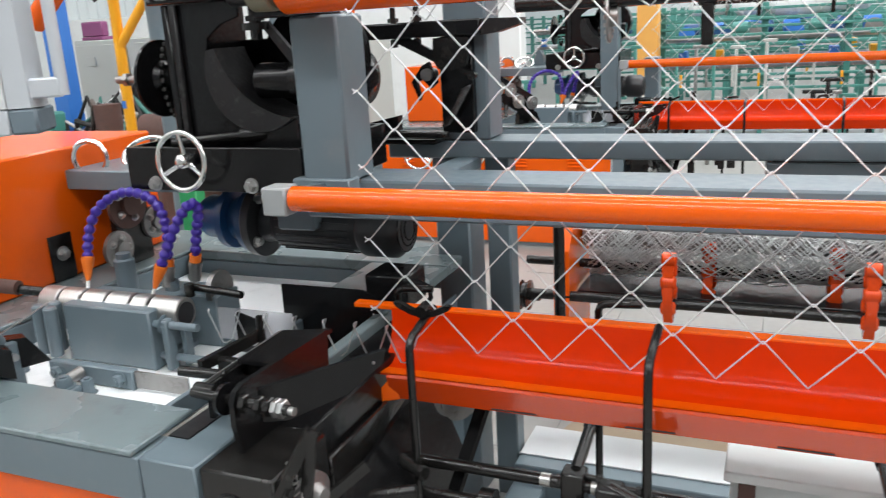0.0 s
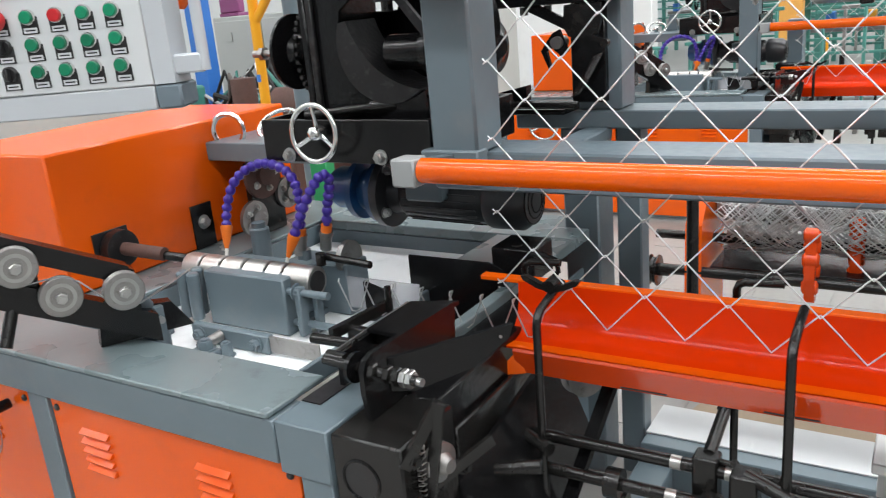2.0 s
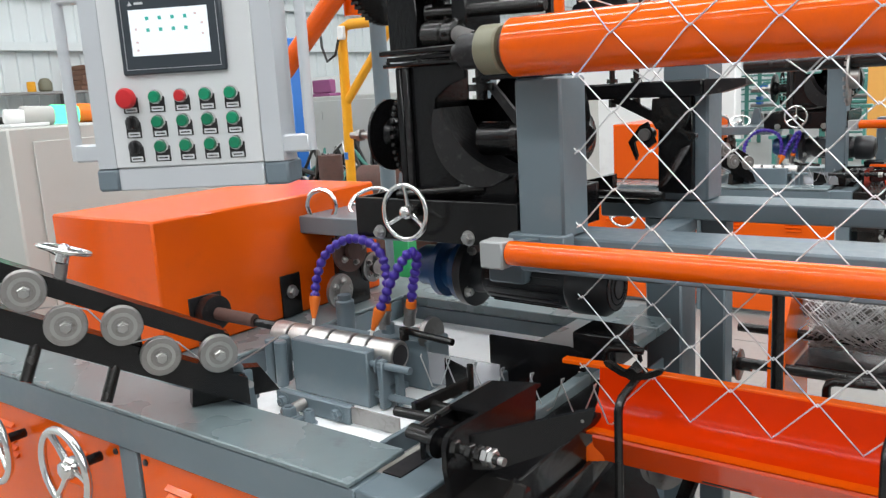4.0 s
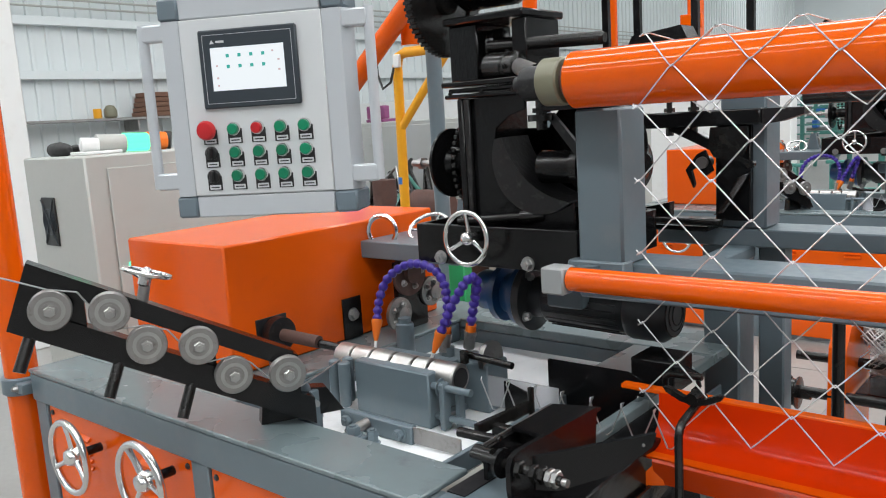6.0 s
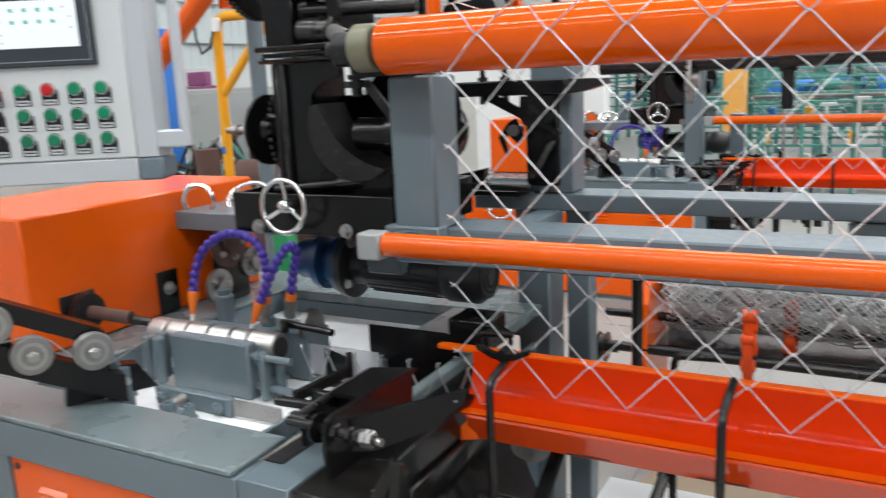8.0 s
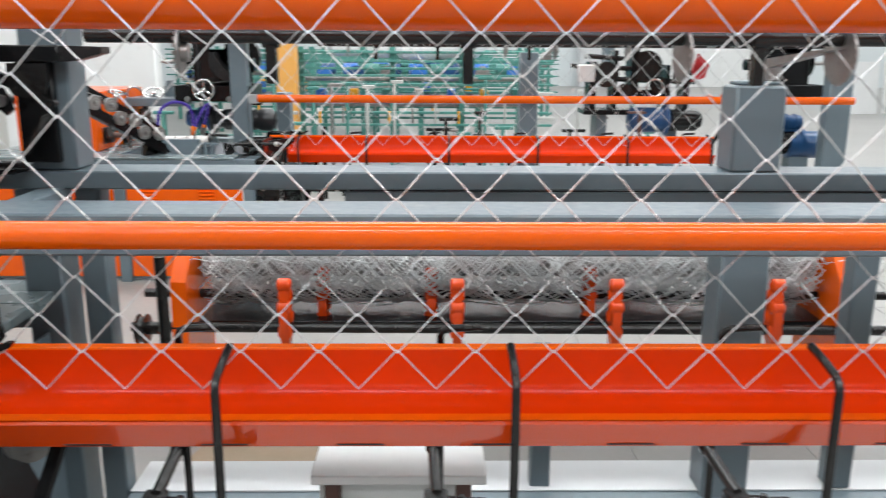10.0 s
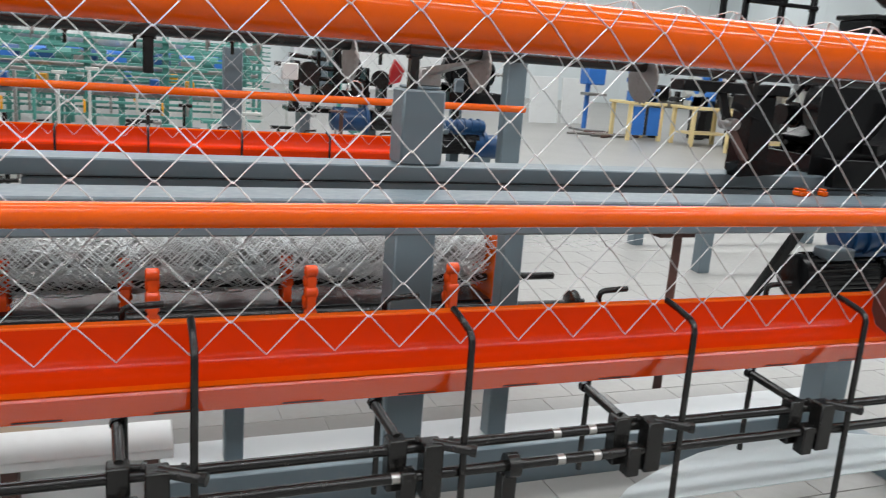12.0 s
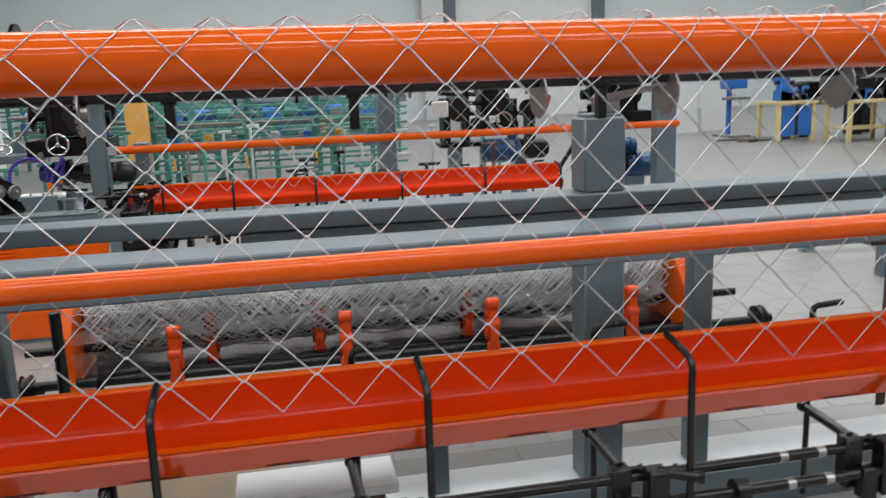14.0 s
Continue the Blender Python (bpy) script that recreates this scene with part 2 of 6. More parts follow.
def arc3(p, q, r, n=14):
    """Points along the circle through three points of a plane."""
    (ax, ay), (bx, by), (cx, cy) = p, q, r
    d = 2 * (ax * (by - cy) + bx * (cy - ay) + cx * (ay - by))
    ux = ((ax * ax + ay * ay) * (by - cy) + (bx * bx + by * by) * (cy - ay) + (cx * cx + cy * cy) * (ay - by)) / d
    uy = ((ax * ax + ay * ay) * (cx - bx) + (bx * bx + by * by) * (ax - cx) + (cx * cx + cy * cy) * (bx - ax)) / d
    a0, a1, a2 = (math.atan2(y - uy, x - ux) for x, y in (p, q, r))
    turn = 2 * math.pi
    span = (a2 - a0) % turn
    if (a1 - a0) % turn > span:
        span -= turn
    rad = math.hypot(ax - ux, ay - uy)
    return [(ux + rad * math.cos(a0 + span * k / n), uy + rad * math.sin(a0 + span * k / n)) for k in range(n + 1)]


def beam(p0, p1, w, h):
    """A square bar from p0 to p1."""
    u, v, d = basis(Vector(p1) - Vector(p0))
    vs = []
    for p in (Vector(p0), Vector(p1)):
        for a, b in ((-1, -1), (1, -1), (1, 1), (-1, 1)):
            vs.append(tuple(p + u * a * w / 2 + v * b * h / 2))
    return vs, [(0, 1, 2, 3), (7, 6, 5, 4), (0, 4, 5, 1), (1, 5, 6, 2), (2, 6, 7, 3), (3, 7, 4, 0)]


def mesh_of(name, g, material, angle=38):
    me = bpy.data.meshes.new(name)
    me.from_pydata(g[0], [], g[1])
    bm = bmesh.new()
    bm.from_mesh(me)
    bmesh.ops.recalc_face_normals(bm, faces=bm.faces)
    bm.to_mesh(me)
    bm.free()
    me.materials.append(material)
    me.shade_smooth()
    me.set_sharp_from_angle(angle=radians(angle))
    return me


def thing(name, base, label, category, group="", kind=""):
    ob = new(name)
    ob.empty_display_size = 0.05
    ob.location = base
    ORIGIN[ob] = Vector(base)
    return tagged(ob, label, category, group, kind)


def part(name, g, material, parent, label=""):
    """One mesh, drawn in the place's metres, as a part of a thing or of a part."""
    o = ORIGIN[parent]
    me = mesh_of(name, ([tuple(Vector(v) - o) for v in g[0]], g[1]), material)
    ob = new(name, me)
    ob.parent = parent
    ORIGIN[ob] = o
    return tagged(ob, label)


def single(name, g, material, label, category, group="", kind="", base=None):
    """A thing of one mesh."""
    if base is None:
        xs = [v[0] for v in g[0]]; ys = [v[1] for v in g[0]]; zs = [v[2] for v in g[0]]
        base = ((min(xs) + max(xs)) / 2, (min(ys) + max(ys)) / 2, min(zs))
    o = Vector(base)
    ob = new(name, mesh_of(name, ([tuple(Vector(v) - o) for v in g[0]], g[1]), material))
    ob.location = o
    ORIGIN[ob] = o
    return tagged(ob, label, category, group, kind)


def hexbolt(p, axis, r=0.011, h=0.009, washer=True):
    d = Vector(axis).normalized()
    p = Vector(p)
    gs = []
    if washer:
        gs.append(cyl(p, p + d * 0.002, r * 1.35, 16))
        p = p + d * 0.002
    gs.append(lathe(p, d, [(r, 0), (r, h * 0.85), (r * 0.88, h)], 6))
    gs.append(cyl(p + d * h, p + d * (h + 0.004), r * 0.5, 10))
    return join(*gs)


# ---- setting ----
single("floor", box(-14, 30, -9, 40, -0.2, 0, 0), FLOOR, "pale grey polished concrete floor, scuffed", "floor", kind="structure", base=(0, 0, 0))
single("ceiling", box(-14, 30, -9, 40, 7.0, 7.2, 0), WALL, "pale factory roof", "ceiling", kind="structure")


def sheet_wall(name, along, pos, a, b, zt, inward, pitch=0.3, smooth=False, material=None):
    """A profiled sheet wall: ribs as real steps; a smooth one has flat panels with narrow joints."""
    pts = []
    x = a
    k = 0
    while x < b:
        if smooth:
            pts += [(x, 0.0), (x + pitch - 0.03, 0.0), (x + pitch - 0.025, -0.012), (x + pitch - 0.005, -0.012)]
            x += pitch
            continue
        pts += [(x, 0.0), (x + pitch * 0.7, 0.0), (x + pitch * 0.76, 0.025), (x + pitch * 0.93, 0.025), (x + pitch, 0.0)]
        x += pitch
    poly = [(p[0], pos + p[1] * inward) for p in pts] + [(pts[-1][0], pos - 0.1 * inward), (a, pos - 0.1 * inward)]
    if along == "y":
        poly = [(q, p) for p, q in poly]
    g = prism(poly, "z", 0.0, zt)
    return single(name, g, material or WALL, "grey profiled sheet wall of the factory hall", "wall", kind="structure")


sheet_wall("wall_north", "x", 33.0, -14, 30, 7.0, -1, 2.2, True)
# Unseen wall behind the camera, kept dark to hold down front fill.
sheet_wall("wall_south", "x", -8.8, -14, 30, 7.0, 1, material=WALL_DIM)
sheet_wall("wall_west", "y", -10.0, -9, 40, 7.0, 1, 0.2)
sheet_wall("wall_east", "y", 26.0, -9, 40, 7.0, -1, 2.2, True)

# ---- the fence machine ----
NEAR = []


def near(ob):
    NEAR.append(ob)
    return ob


def handwheel(p, axis, R, name="handwheel", label="chromed three-spoke handwheel on a black shaft", group="handwheels", spin=0.3, crank=False):
    """Rim, hub and three spokes about a point, facing along axis."""
    t = near(thing(name, p, label, "handwheel", group))
    u, w, d = basis(axis)
    p = Vector(p)
    part("rim", ring(p, axis, R, R * 0.1, 40, 10), CHROME, t)
    part("hub", lathe(p - d * 0.03, d, [(R * 0.2, 0), (R * 0.27, 0.004), (R * 0.27, 0.026), (R * 0.2, 0.038), (R * 0.1, 0.042)], 20), CHROME, t)
    for k in range(3):
        a = spin + k * 2 * math.pi / 3
        e = u * math.cos(a) + w * math.sin(a)
        part("spoke", tube([p - d * 0.012 + e * R * 0.2, p - d * 0.006 + e * R * 0.6, p + e * R * 0.97], [R * 0.1, R * 0.075, R * 0.09], 8), CHROME, t)
    part("shaft", cyl(p - d * 0.09, p - d * 0.02, R * 0.13, 14), BLACK, t)
    if crank:
        e = u * math.cos(spin + 0.4) + w * math.sin(spin + 0.4)
        part("grip", cyl(p + e * R * 0.97, p + e * R * 0.97 + d * 0.05, 0.009, 12, 0.011), BLACK, t)
    return t


# table: base frame, panels and a top with a sunken coolant tray
TX0, TX1, TY0, TY1, TZ = -2.57, -0.845, 0.888, 2.2, 0.79
OX0, OX1, OY0, OY1 = -1.74, -1.085, 1.045, 1.98
OXF = -0.875
table = near(thing("machine_table", (-1.7, 1.5, 0), "slate grey steel machine table with orange panels and sunken tray", "machine table"))
part("top_plate", box(TX0, -0.97, TY0 - 0.004, OY0, TZ - 0.012, TZ, 0.003), GREY_TOP, table, "worn grey top plate along the front")
part("top_plate", box(TX0, OX0, OY0 + 0.002, TY1, TZ - 0.012, TZ - 0.001), GREY_TOP, table)
part("top_plate", box(OX0 + 0.002, TX1, OY1, TY1, TZ - 0.03, TZ), GREY_TOP, table)
part("top_plate", box(OX1, TX1, 1.66, OY1 - 0.002, TZ - 0.03, TZ - 0.002), GREY_TOP, table)
part("top_plate", box(OXF, TX1, OY0 + 0.06, 1.658, TZ - 0.03, TZ - 0.002), GREY_TOP, table)
part("chip_tray", box(OX1 + 0.013, OXF + 0.01, OY0 + 0.06, 1.655, TZ - 0.12, TZ - 0.11), BLACK, table, "dark chip tray below the cutter")
part("slot", box(-0.958, -0.915, TY0 + 0.075, OY0 + 0.03, TZ - 0.0115, TZ - 0.009, 0), BLACK_PL, table, "dark slot beside the end block")
part("end_block", box(-0.96, TX1, TY0, OY0 + 0.055, TZ - 0.115, TZ - 0.012), GREY, table, "grey end of the base with a dark slot")
part("front_rail", box(TX0, -0.962, TY0, TY0 + 0.08, TZ - 0.1, TZ - 0.014), GREY, table)
part("back_rail", box(TX0, TX1, TY1 - 0.08, TY1, TZ - 0.12, TZ - 0.032), GREY, table)
part("tray_floor", box(OX0 - 0.01, OX1 + 0.01, OY0 - 0.01, OY1 + 0.01, TZ - 0.085, TZ - 0.075), WHITE_TRAY, table, "white lining of the tray")
for nm, g in (("tray_wall", box(OX0 - 0.012, OX0, OY0, OY1, TZ - 0.08, TZ - 0.014)), ("tray_wall", box(OX1, OX1 + 0.012, OY0 + 0.05, OY1, TZ - 0.08, TZ - 0.031)),
              ("tray_wall", box(OX0, OX1, OY1, OY1 + 0.012, TZ - 0.08, TZ - 0.031)), ("tray_wall", box(OX0, OX1, OY0 - 0.012, OY0 - 0.001, TZ - 0.08, TZ - 0.014))):
    part(nm, g, GREY, table)
for x in (-2.53, -1.685, -0.885):
    for y in (TY0 + 0.035, TY1 - 0.04):
        part("leg", box(x - 0.035, x + 0.035, y - 0.03, y + 0.03, 0.0, TZ - 0.1), GREY, table)
part("bottom_rail", box(TX0 + 0.03, TX1, TY0 + 0.022, TY0 + 0.06, 0.02, 0.10), GREY, table)
for xa, xb in ((-2.49, -1.725), (-1.645, -0.93)):
    pn = part("front_panel", box(xa, xb, TY0 + 0.012, TY0 + 0.02, 0.035, TZ - 0.104, 0.002), ORANGE_SHEET, table, "orange sheet panel with pressed louvres")
    for sx in (xa + 0.02, xb - 0.02):
        for sz in (TZ - 0.125, 0.17):
            part("screw", lathe((sx, TY0 + 0.012, sz), (0, -1, 0), [(0.008, 0), (0.008, 0.003), (0.005, 0.006)], 12), BLACK_PL, pn)
    for cx in ((xa + 0.14, xb - 0.22) if xa > -2 else (xa + 0.2, xb - 0.2)):
        for k in range(5):
            zc = TZ - 0.165 - k * 0.022
            part("louvre", prism([(TY0 + 0.013, zc + 0.007), (TY0 + 0.001, zc - 0.003), (TY0 + 0.003, zc - 0.006), (TY0 + 0.013, zc - 0.005)], "x", cx - 0.045, cx + 0.045), ORANGE_SHEET, pn)
for y0_, y1_ in ((TY0 + 0.08, 1.5), (1.53, TY1 - 0.09)):
    part("side_panel", box(TX1 - 0.03, TX1 - 0.022, y0_, y1_, 0.14, TZ - 0.12, 0.002), GREY, table)
part("side_panel", box(TX0 + 0.02, TX0 + 0.028, TY0 + 0.07, TY1 - 0.09, 0.14, TZ - 0.1, 0.002), ORANGE_SHEET, table)
handwheel((-2.17, 0.80, 0.625), (0, -1, 0), 0.098, spin=0.5)
handwheel((-1.80, 0.80, 0.645), (0, -1, 0), 0.098, spin=1.0)

# orange drive cover on the table
cover = near(thing("drive_cover", (-2.15, 1.6, TZ), "orange sheet metal drive cover on the table, glossy", "machine cover"))
part("shell", box(-2.40, -1.896, 1.167, 2.05, TZ + 0.001, 1.163, 0.006), ORANGE_SHEET, cover)
part("bolt_plate", box(-1.896, -1.890, 1.585, 1.665, TZ + 0.002, 0.925, 0.001), BLACK, cover, "black slotted plate")
part("bolt", hexbolt((-1.889, 1.625, 0.87), (1, 0, 0), 0.016, 0.014), BOLT, cover)
part("port", box(-1.896, -1.891, 1.25, 1.36, 0.83, 0.935, 0.001), BLACK_PL, cover, "dark opening for the shaft")

shaft_t = near(thing("feed_shaft", (-1.8, 1.31, 0.88), "steel feed shaft with a round bearing flange", "shaft"))
part("bearing", lathe((-1.888, 1.31, 0.885), (1, 0, 0), [(0.048, 0), (0.052, 0.01), (0.05, 0.035), (0.03, 0.04)], 24), CAST, shaft_t)
part("shaft", cyl((-1.85, 1.31, 0.885), (-1.72, 1.33, 0.875), 0.018, 18), RUST, shaft_t, "brown worn shaft")
part("coupling", cyl((-1.74, 1.33, 0.872), (-1.66, 1.35, 0.862), 0.012, 14), BLACK_OIL, shaft_t)

# forming cylinder with its box
CY, CZ, CR = 1.362, 0.838, 0.037
former = near(thing("forming_cylinder", (-1.5, CY, TZ - 0.075), "polished steel spiral forming cylinder in a grey block", "forming unit"))
edges_ = [-1.665, -1.60, -1.53, -1.455, -1.38, -1.325, -1.235]
for k in range(6):
    part("sleeve", lathe((edges_[k] + 0.004, CY, CZ), (1, 0, 0), [(CR - 0.003, 0), (CR, 0.003), (CR, edges_[k + 1] - edges_[k] - 0.011), (CR - 0.003, edges_[k + 1] - edges_[k] - 0.008)], 32), STEEL, former)
part("core", cyl((-1.66, CY, CZ), (-1.25, CY, CZ), CR - 0.008, 24), BLACK_OIL, former)
part("bore", lathe((-1.2385, CY, CZ), (1, 0, 0), [(0.027, 0), (0.027, 0.001), (0.01, 0.001)], 28), BLACK_PL, former, "dark bore of the cylinder")
part("block", join(box(-1.55, -1.29, 1.298, CY - 0.008, TZ - 0.074, CZ + 0.02, 0.004)), GREY, former, "grey painted clamping block")
part("back_block", box(-1.58, -1.32, CY + 0.016, 1.46, TZ - 0.06, CZ + 0.012, 0.004), GREY, former)
part("mount_plate", box(-1.64, -1.30, 1.365, 1.50, TZ - 0.075, TZ - 0.06), GREY, former)
part("front_bar", box(-1.51, -1.265, 1.20, 1.222, TZ - 0.075, TZ - 0.03, 0.003), GREY, former, "grey bar with bolts in front of the block")
for bx in (-1.48, -1.30):
    part("bolt", hexbolt((bx, 1.199, TZ - 0.052), (0, -1, 0), 0.014, 0.012), GREY, former)
part("bolt", hexbolt((-1.36, 1.165, TZ - 0.075), (0, 0, 1), 0.014, 0.03), GREY, former)
part("clamp_stud", cyl((-1.41, 1.20, TZ - 0.045), (-1.42, 1.14, TZ - 0.055), 0.013, 12), DULL_STEEL, former)
part("strip", box(-1.264, -1.12, 1.205, 1.21, TZ - 0.07, TZ - 0.03, 0.001), DULL_STEEL, former, "thin clear-edged steel strip")
for zz, yy in ((CZ - 0.012, 1.30), (TZ - 0.045, 1.31)):
    part("tie_rod", cyl((-1.29, yy + 0.015, zz), (-1.17, yy + 0.015, zz), 0.009, 12), GREY, former)
    part("nut", hexbolt((-1.265, yy + 0.015, zz), (1, 0, 0), 0.016, 0.014), GREY, former)
part("bracket", box(-1.262, -1.246, 1.30, 1.33, TZ - 0.07, CZ + 0.0, 0.003), GREY, former)
part("bracket", box(-1.24, -1.226, 1.335, 1.36, TZ - 0.07, CZ - 0.03, 0.003), GREY, former)
for k, (rx_, ry_) in enumerate(((-1.62, 1.29), (-1.578, 1.285), (-1.60, 1.32))):
    part("guide_roller", lathe((rx_, ry_, TZ - 0.06), (0.03, 0, 1), [(0.014, 0), (0.016, 0.003), (0.016, 0.118), (0.012, 0.122)], 16), GREY, former)
knob = part("wing_screw", join(cyl((-1.27, 1.44, CZ + 0.035), (-1.13, 1.43, CZ + 0.03), 0.009, 12), cyl((-1.27, 1.42, CZ + 0.02), (-1.27, 1.42, CZ + 0.05), 0.012, 12)), BLACK_OIL, former, "black adjusting screw")
part("disc", cyl((-1.255, 1.50, CZ + 0.015), (-1.24, 1.50, CZ + 0.015), 0.045, 28), DULL_STEEL, former)

# coolant hoses
def coolant_hose(path, nozzle_dir, two=True):
    t = near(thing("coolant_hose", path[0], "segmented violet coolant hose with an orange nozzle", "hose", "coolant hoses"))
    pts = [Vector(p) for p in path]
    # even steps along the bend
    dense = []
    for i in range(len(pts) - 1):
        p0 = pts[max(i - 1, 0)]; p1 = pts[i]; p2 = pts[i + 1]; p3 = pts[min(i + 2, len(pts) - 1)]
        for k in range(12):
            s = k / 12
            dense.append(0.5 * (2 * p1 + (p2 - p0) * s + (2 * p0 - 5 * p1 + 4 * p2 - p3) * s * s + (3 * p1 - p0 - 3 * p2 + p3) * s ** 3))
    dense.append(pts[-1])
    acc, out, step = 0.0, [dense[0]], 0.019
    for a, b in zip(dense, dense[1:]):
        acc += (b - a).length
        if acc >= step:
            out.append(b); acc = 0.0
    d0 = (out[0] - out[1]).normalized()
    tip = out[0] + d0 * 0.062
    part("nozzle", lathe(out[0], d0, [(0.015, -0.004), (0.016, 0.002), (0.0145, 0.008), (0.011, 0.03), (0.0065, 0.05), (0.005, 0.056)], 16), ORANGE_PL, t, "orange plastic nozzle")
    part("nozzle_tip", cyl(tip - d0 * 0.008, tip + d0 * 0.022, 0.0045, 10), WHITE, t)
    for a, b in zip(out, out[1:]):
        d = (b - a).normalized(); L = (b - a).length
        part("segment", lathe(a, d, [(0.008, 0), (0.0115, L * 0.12), (0.0135, L * 0.4), (0.0125, L * 0.62), (0.0085, L * 0.86), (0.0085, L * 1.05)], 14), PURPLE, t)
    e = out[-1]; d1 = (out[-1] - out[-2]).normalized()
    part("collar", lathe(e, d1, [(0.014, 0), (0.014, 0.018)], 14), ORANGE_PL, t, "orange plastic collar")
    part("socket", lathe(e + d1 * 0.018, d1, [(0.017, 0), (0.017, 0.012), (0.015, 0.02), (0.015, 0.05)], 14), DULL_STEEL, t)
    return t


coolant_hose([(-1.595, 1.44, 0.925), (-1.60, 1.46, 0.98), (-1.575, 1.48, 1.045), (-1.50, 1.50, 1.085), (-1.41, 1.50, 1.065), (-1.375, 1.49, 1.0), (-1.375, 1.48, 0.925)], 0)
coolant_hose([(-1.345, 1.42, 0.925), (-1.325, 1.43, 0.975), (-1.295, 1.445, 1.035), (-1.265, 1.46, 1.075), (-1.262, 1.48, 1.055), (-1.288, 1.49, 0.985), (-1.305, 1.495, 0.92)], 0)
mani = near(single("hose_manifold", join(box(-1.42, -1.23, 1.46, 1.55, TZ - 0.075, 0.845, 0.004), cyl((-1.375, 1.48, 0.84), (-1.375, 1.48, 0.87), 0.018, 14), cyl((-1.305, 1.495, 0.84), (-1.305, 1.495, 0.86), 0.02, 14)), GREY, "grey manifold block holding the hoses", "manifold"))
pipe_stub = near(single("round_stud", join(cyl((-1.66, 1.62, TZ - 0.075), (-1.66, 1.62, 0.87), 0.028, 20, bev=0.004), cyl((-1.66, 1.62, 0.87), (-1.66, 1.62, 0.885), 0.02, 18)), GREY, "grey round stud standing in the tray", "stud"))

# chain sprockets behind the cover
spr = near(thing("chain_sprocket", (-1.8, 1.8, TZ), "brown steel chain wheels on a plate", "sprocket"))
for (py_, pz_, pr_) in ((1.80, 0.98, 0.075), (1.74, 0.855, 0.055), (1.90, 0.90, 0.05)):
    part("sprocket", lathe((-1.80, py_, pz_), (1, 0, 0), [(pr_, 0), (pr_, 0.012), (pr_ * 0.75, 0.014), (pr_ * 0.45, 0.014), (pr_ * 0.45, 0.03), (0.012, 0.032)], 28), RUST if pz_ > 0.95 else DULL_STEEL, spr)
    for k in range(5):
        a = k * 2 * math.pi / 5
        part("bolt", hexbolt((-1.786, py_ + math.cos(a) * pr_ * 0.62, pz_ + math.sin(a) * pr_ * 0.62), (1, 0, 0), 0.009, 0.008), BOLT, spr)
part("plate", box(-1.83, -1.80, 1.755, 1.89, TZ + 0.001, 1.02, 0.004), BLACK_OIL, spr)

# wire straightener arm with grooved rollers, standing out over the front
arm = near(thing("wire_straightener", (-1.45, 0.99, TZ), "black inclined wire straightener with six grooved rollers", "wire straightener"))
AD = Vector((0.47, 0.88, 0.0)).normalized()
AN = Vector((AD.y, -AD.x, 0.0))
AW = Vector((-1.443, 0.995, 0.925))
AM = Matrix(((AD.x, 0, AN.x, AW.x), (AD.y, 0, AN.y, AW.y), (0, 1, 0, AW.z), (0, 0, 0, 1)))


def ona(g):
    """From the straightener's own axes (along, up, out)."""
    return move(g, AM)


SL = math.tan(radians(27.5))


def arm_bar(s0, s1, h0, h1, o0, o1):
    return ona(prism([(s0, -s0 * SL + h0), (s1, -s1 * SL + h0), (s1, -s1 * SL + h1), (s0, -s0 * SL + h1)], "z", o0, o1))


part("rail", arm_bar(-0.49, 0.02, 0.012, 0.055, -0.06, -0.012), BLACK, arm)
part("rail", arm_bar(-0.51, 0.06, -0.105, -0.042, -0.06, -0.012), BLACK, arm)
part("end_plate", ona(prism([(-0.548, 0.181), (-0.505, 0.158), (-0.455, 0.292), (-0.497, 0.314)], "z", -0.062, -0.010)), BLACK, arm)
part("end_plate", arm_bar(-0.03, 0.03, -0.10, 0.05, -0.058, -0.014), BLACK, arm)
part("web", arm_bar(-0.46, -0.40, -0.05, 0.02, -0.05, -0.02), BLACK, arm)
part("web", arm_bar(-0.19, -0.15, -0.05, 0.02, -0.05, -0.02), BLACK, arm)
part("foot_plate", ona(prism([(-0.05, -0.05), (0.10, -0.07), (0.14, -0.134), (-0.06, -0.134)], "z", -0.10, -0.064)), BLACK, arm)
for (s_, v_) in ((-0.463, 0.215), (-0.353, 0.196), (-0.289, 0.115), (-0.185, 0.096), (-0.118, 0.018), (0.0, 0.0)):
    rl = part("roller", ona(lathe((s_, v_, -0.011), (0, 0, 1), [(0.036, 0), (0.0415, 0.003), (0.0415, 0.008), (0.0375, 0.012), (0.0415, 0.016), (0.0415, 0.021), (0.0395, 0.0235), (0.029, 0.0235), (0.029, 0.022), (0.0215, 0.022), (0.0215, 0.0245), (0.0165, 0.0245)], 36)), DULL_STEEL, arm, "grooved steel roller")
    part("seal", ona(lathe((s_, v_, 0.011), (0, 0, 1), [(0.029, 0), (0.029, 0.0018), (0.0215, 0.0018), (0.0215, 0)], 28)), BOLT, rl)
    part("hub", ona(lathe((s_, v_, 0.0135), (0, 0, 1), [(0.017, 0), (0.017, 0.003)], 20)), DULL_STEEL, rl)
    part("nut", ona(hexbolt((s_, v_, 0.0165), (0, 0, 1), 0.0125, 0.01, False)), BOLT, rl)
for s_ in (-0.50, -0.34, -0.20):
    v_ = -s_ * SL - 0.10
    part("peg", ona(cyl((s_, v_ + 0.02, -0.03), (s_ - 0.035, v_ - 0.065, 0.0), 0.0125, 14)), BLACK_OIL, arm)
part("screw", ona(cyl((-0.295, 0.17, -0.035), (-0.275, 0.252, -0.035), 0.012, 14)), DULL_STEEL, arm)
HWP = AM @ Vector((-0.272, 0.262, -0.035))
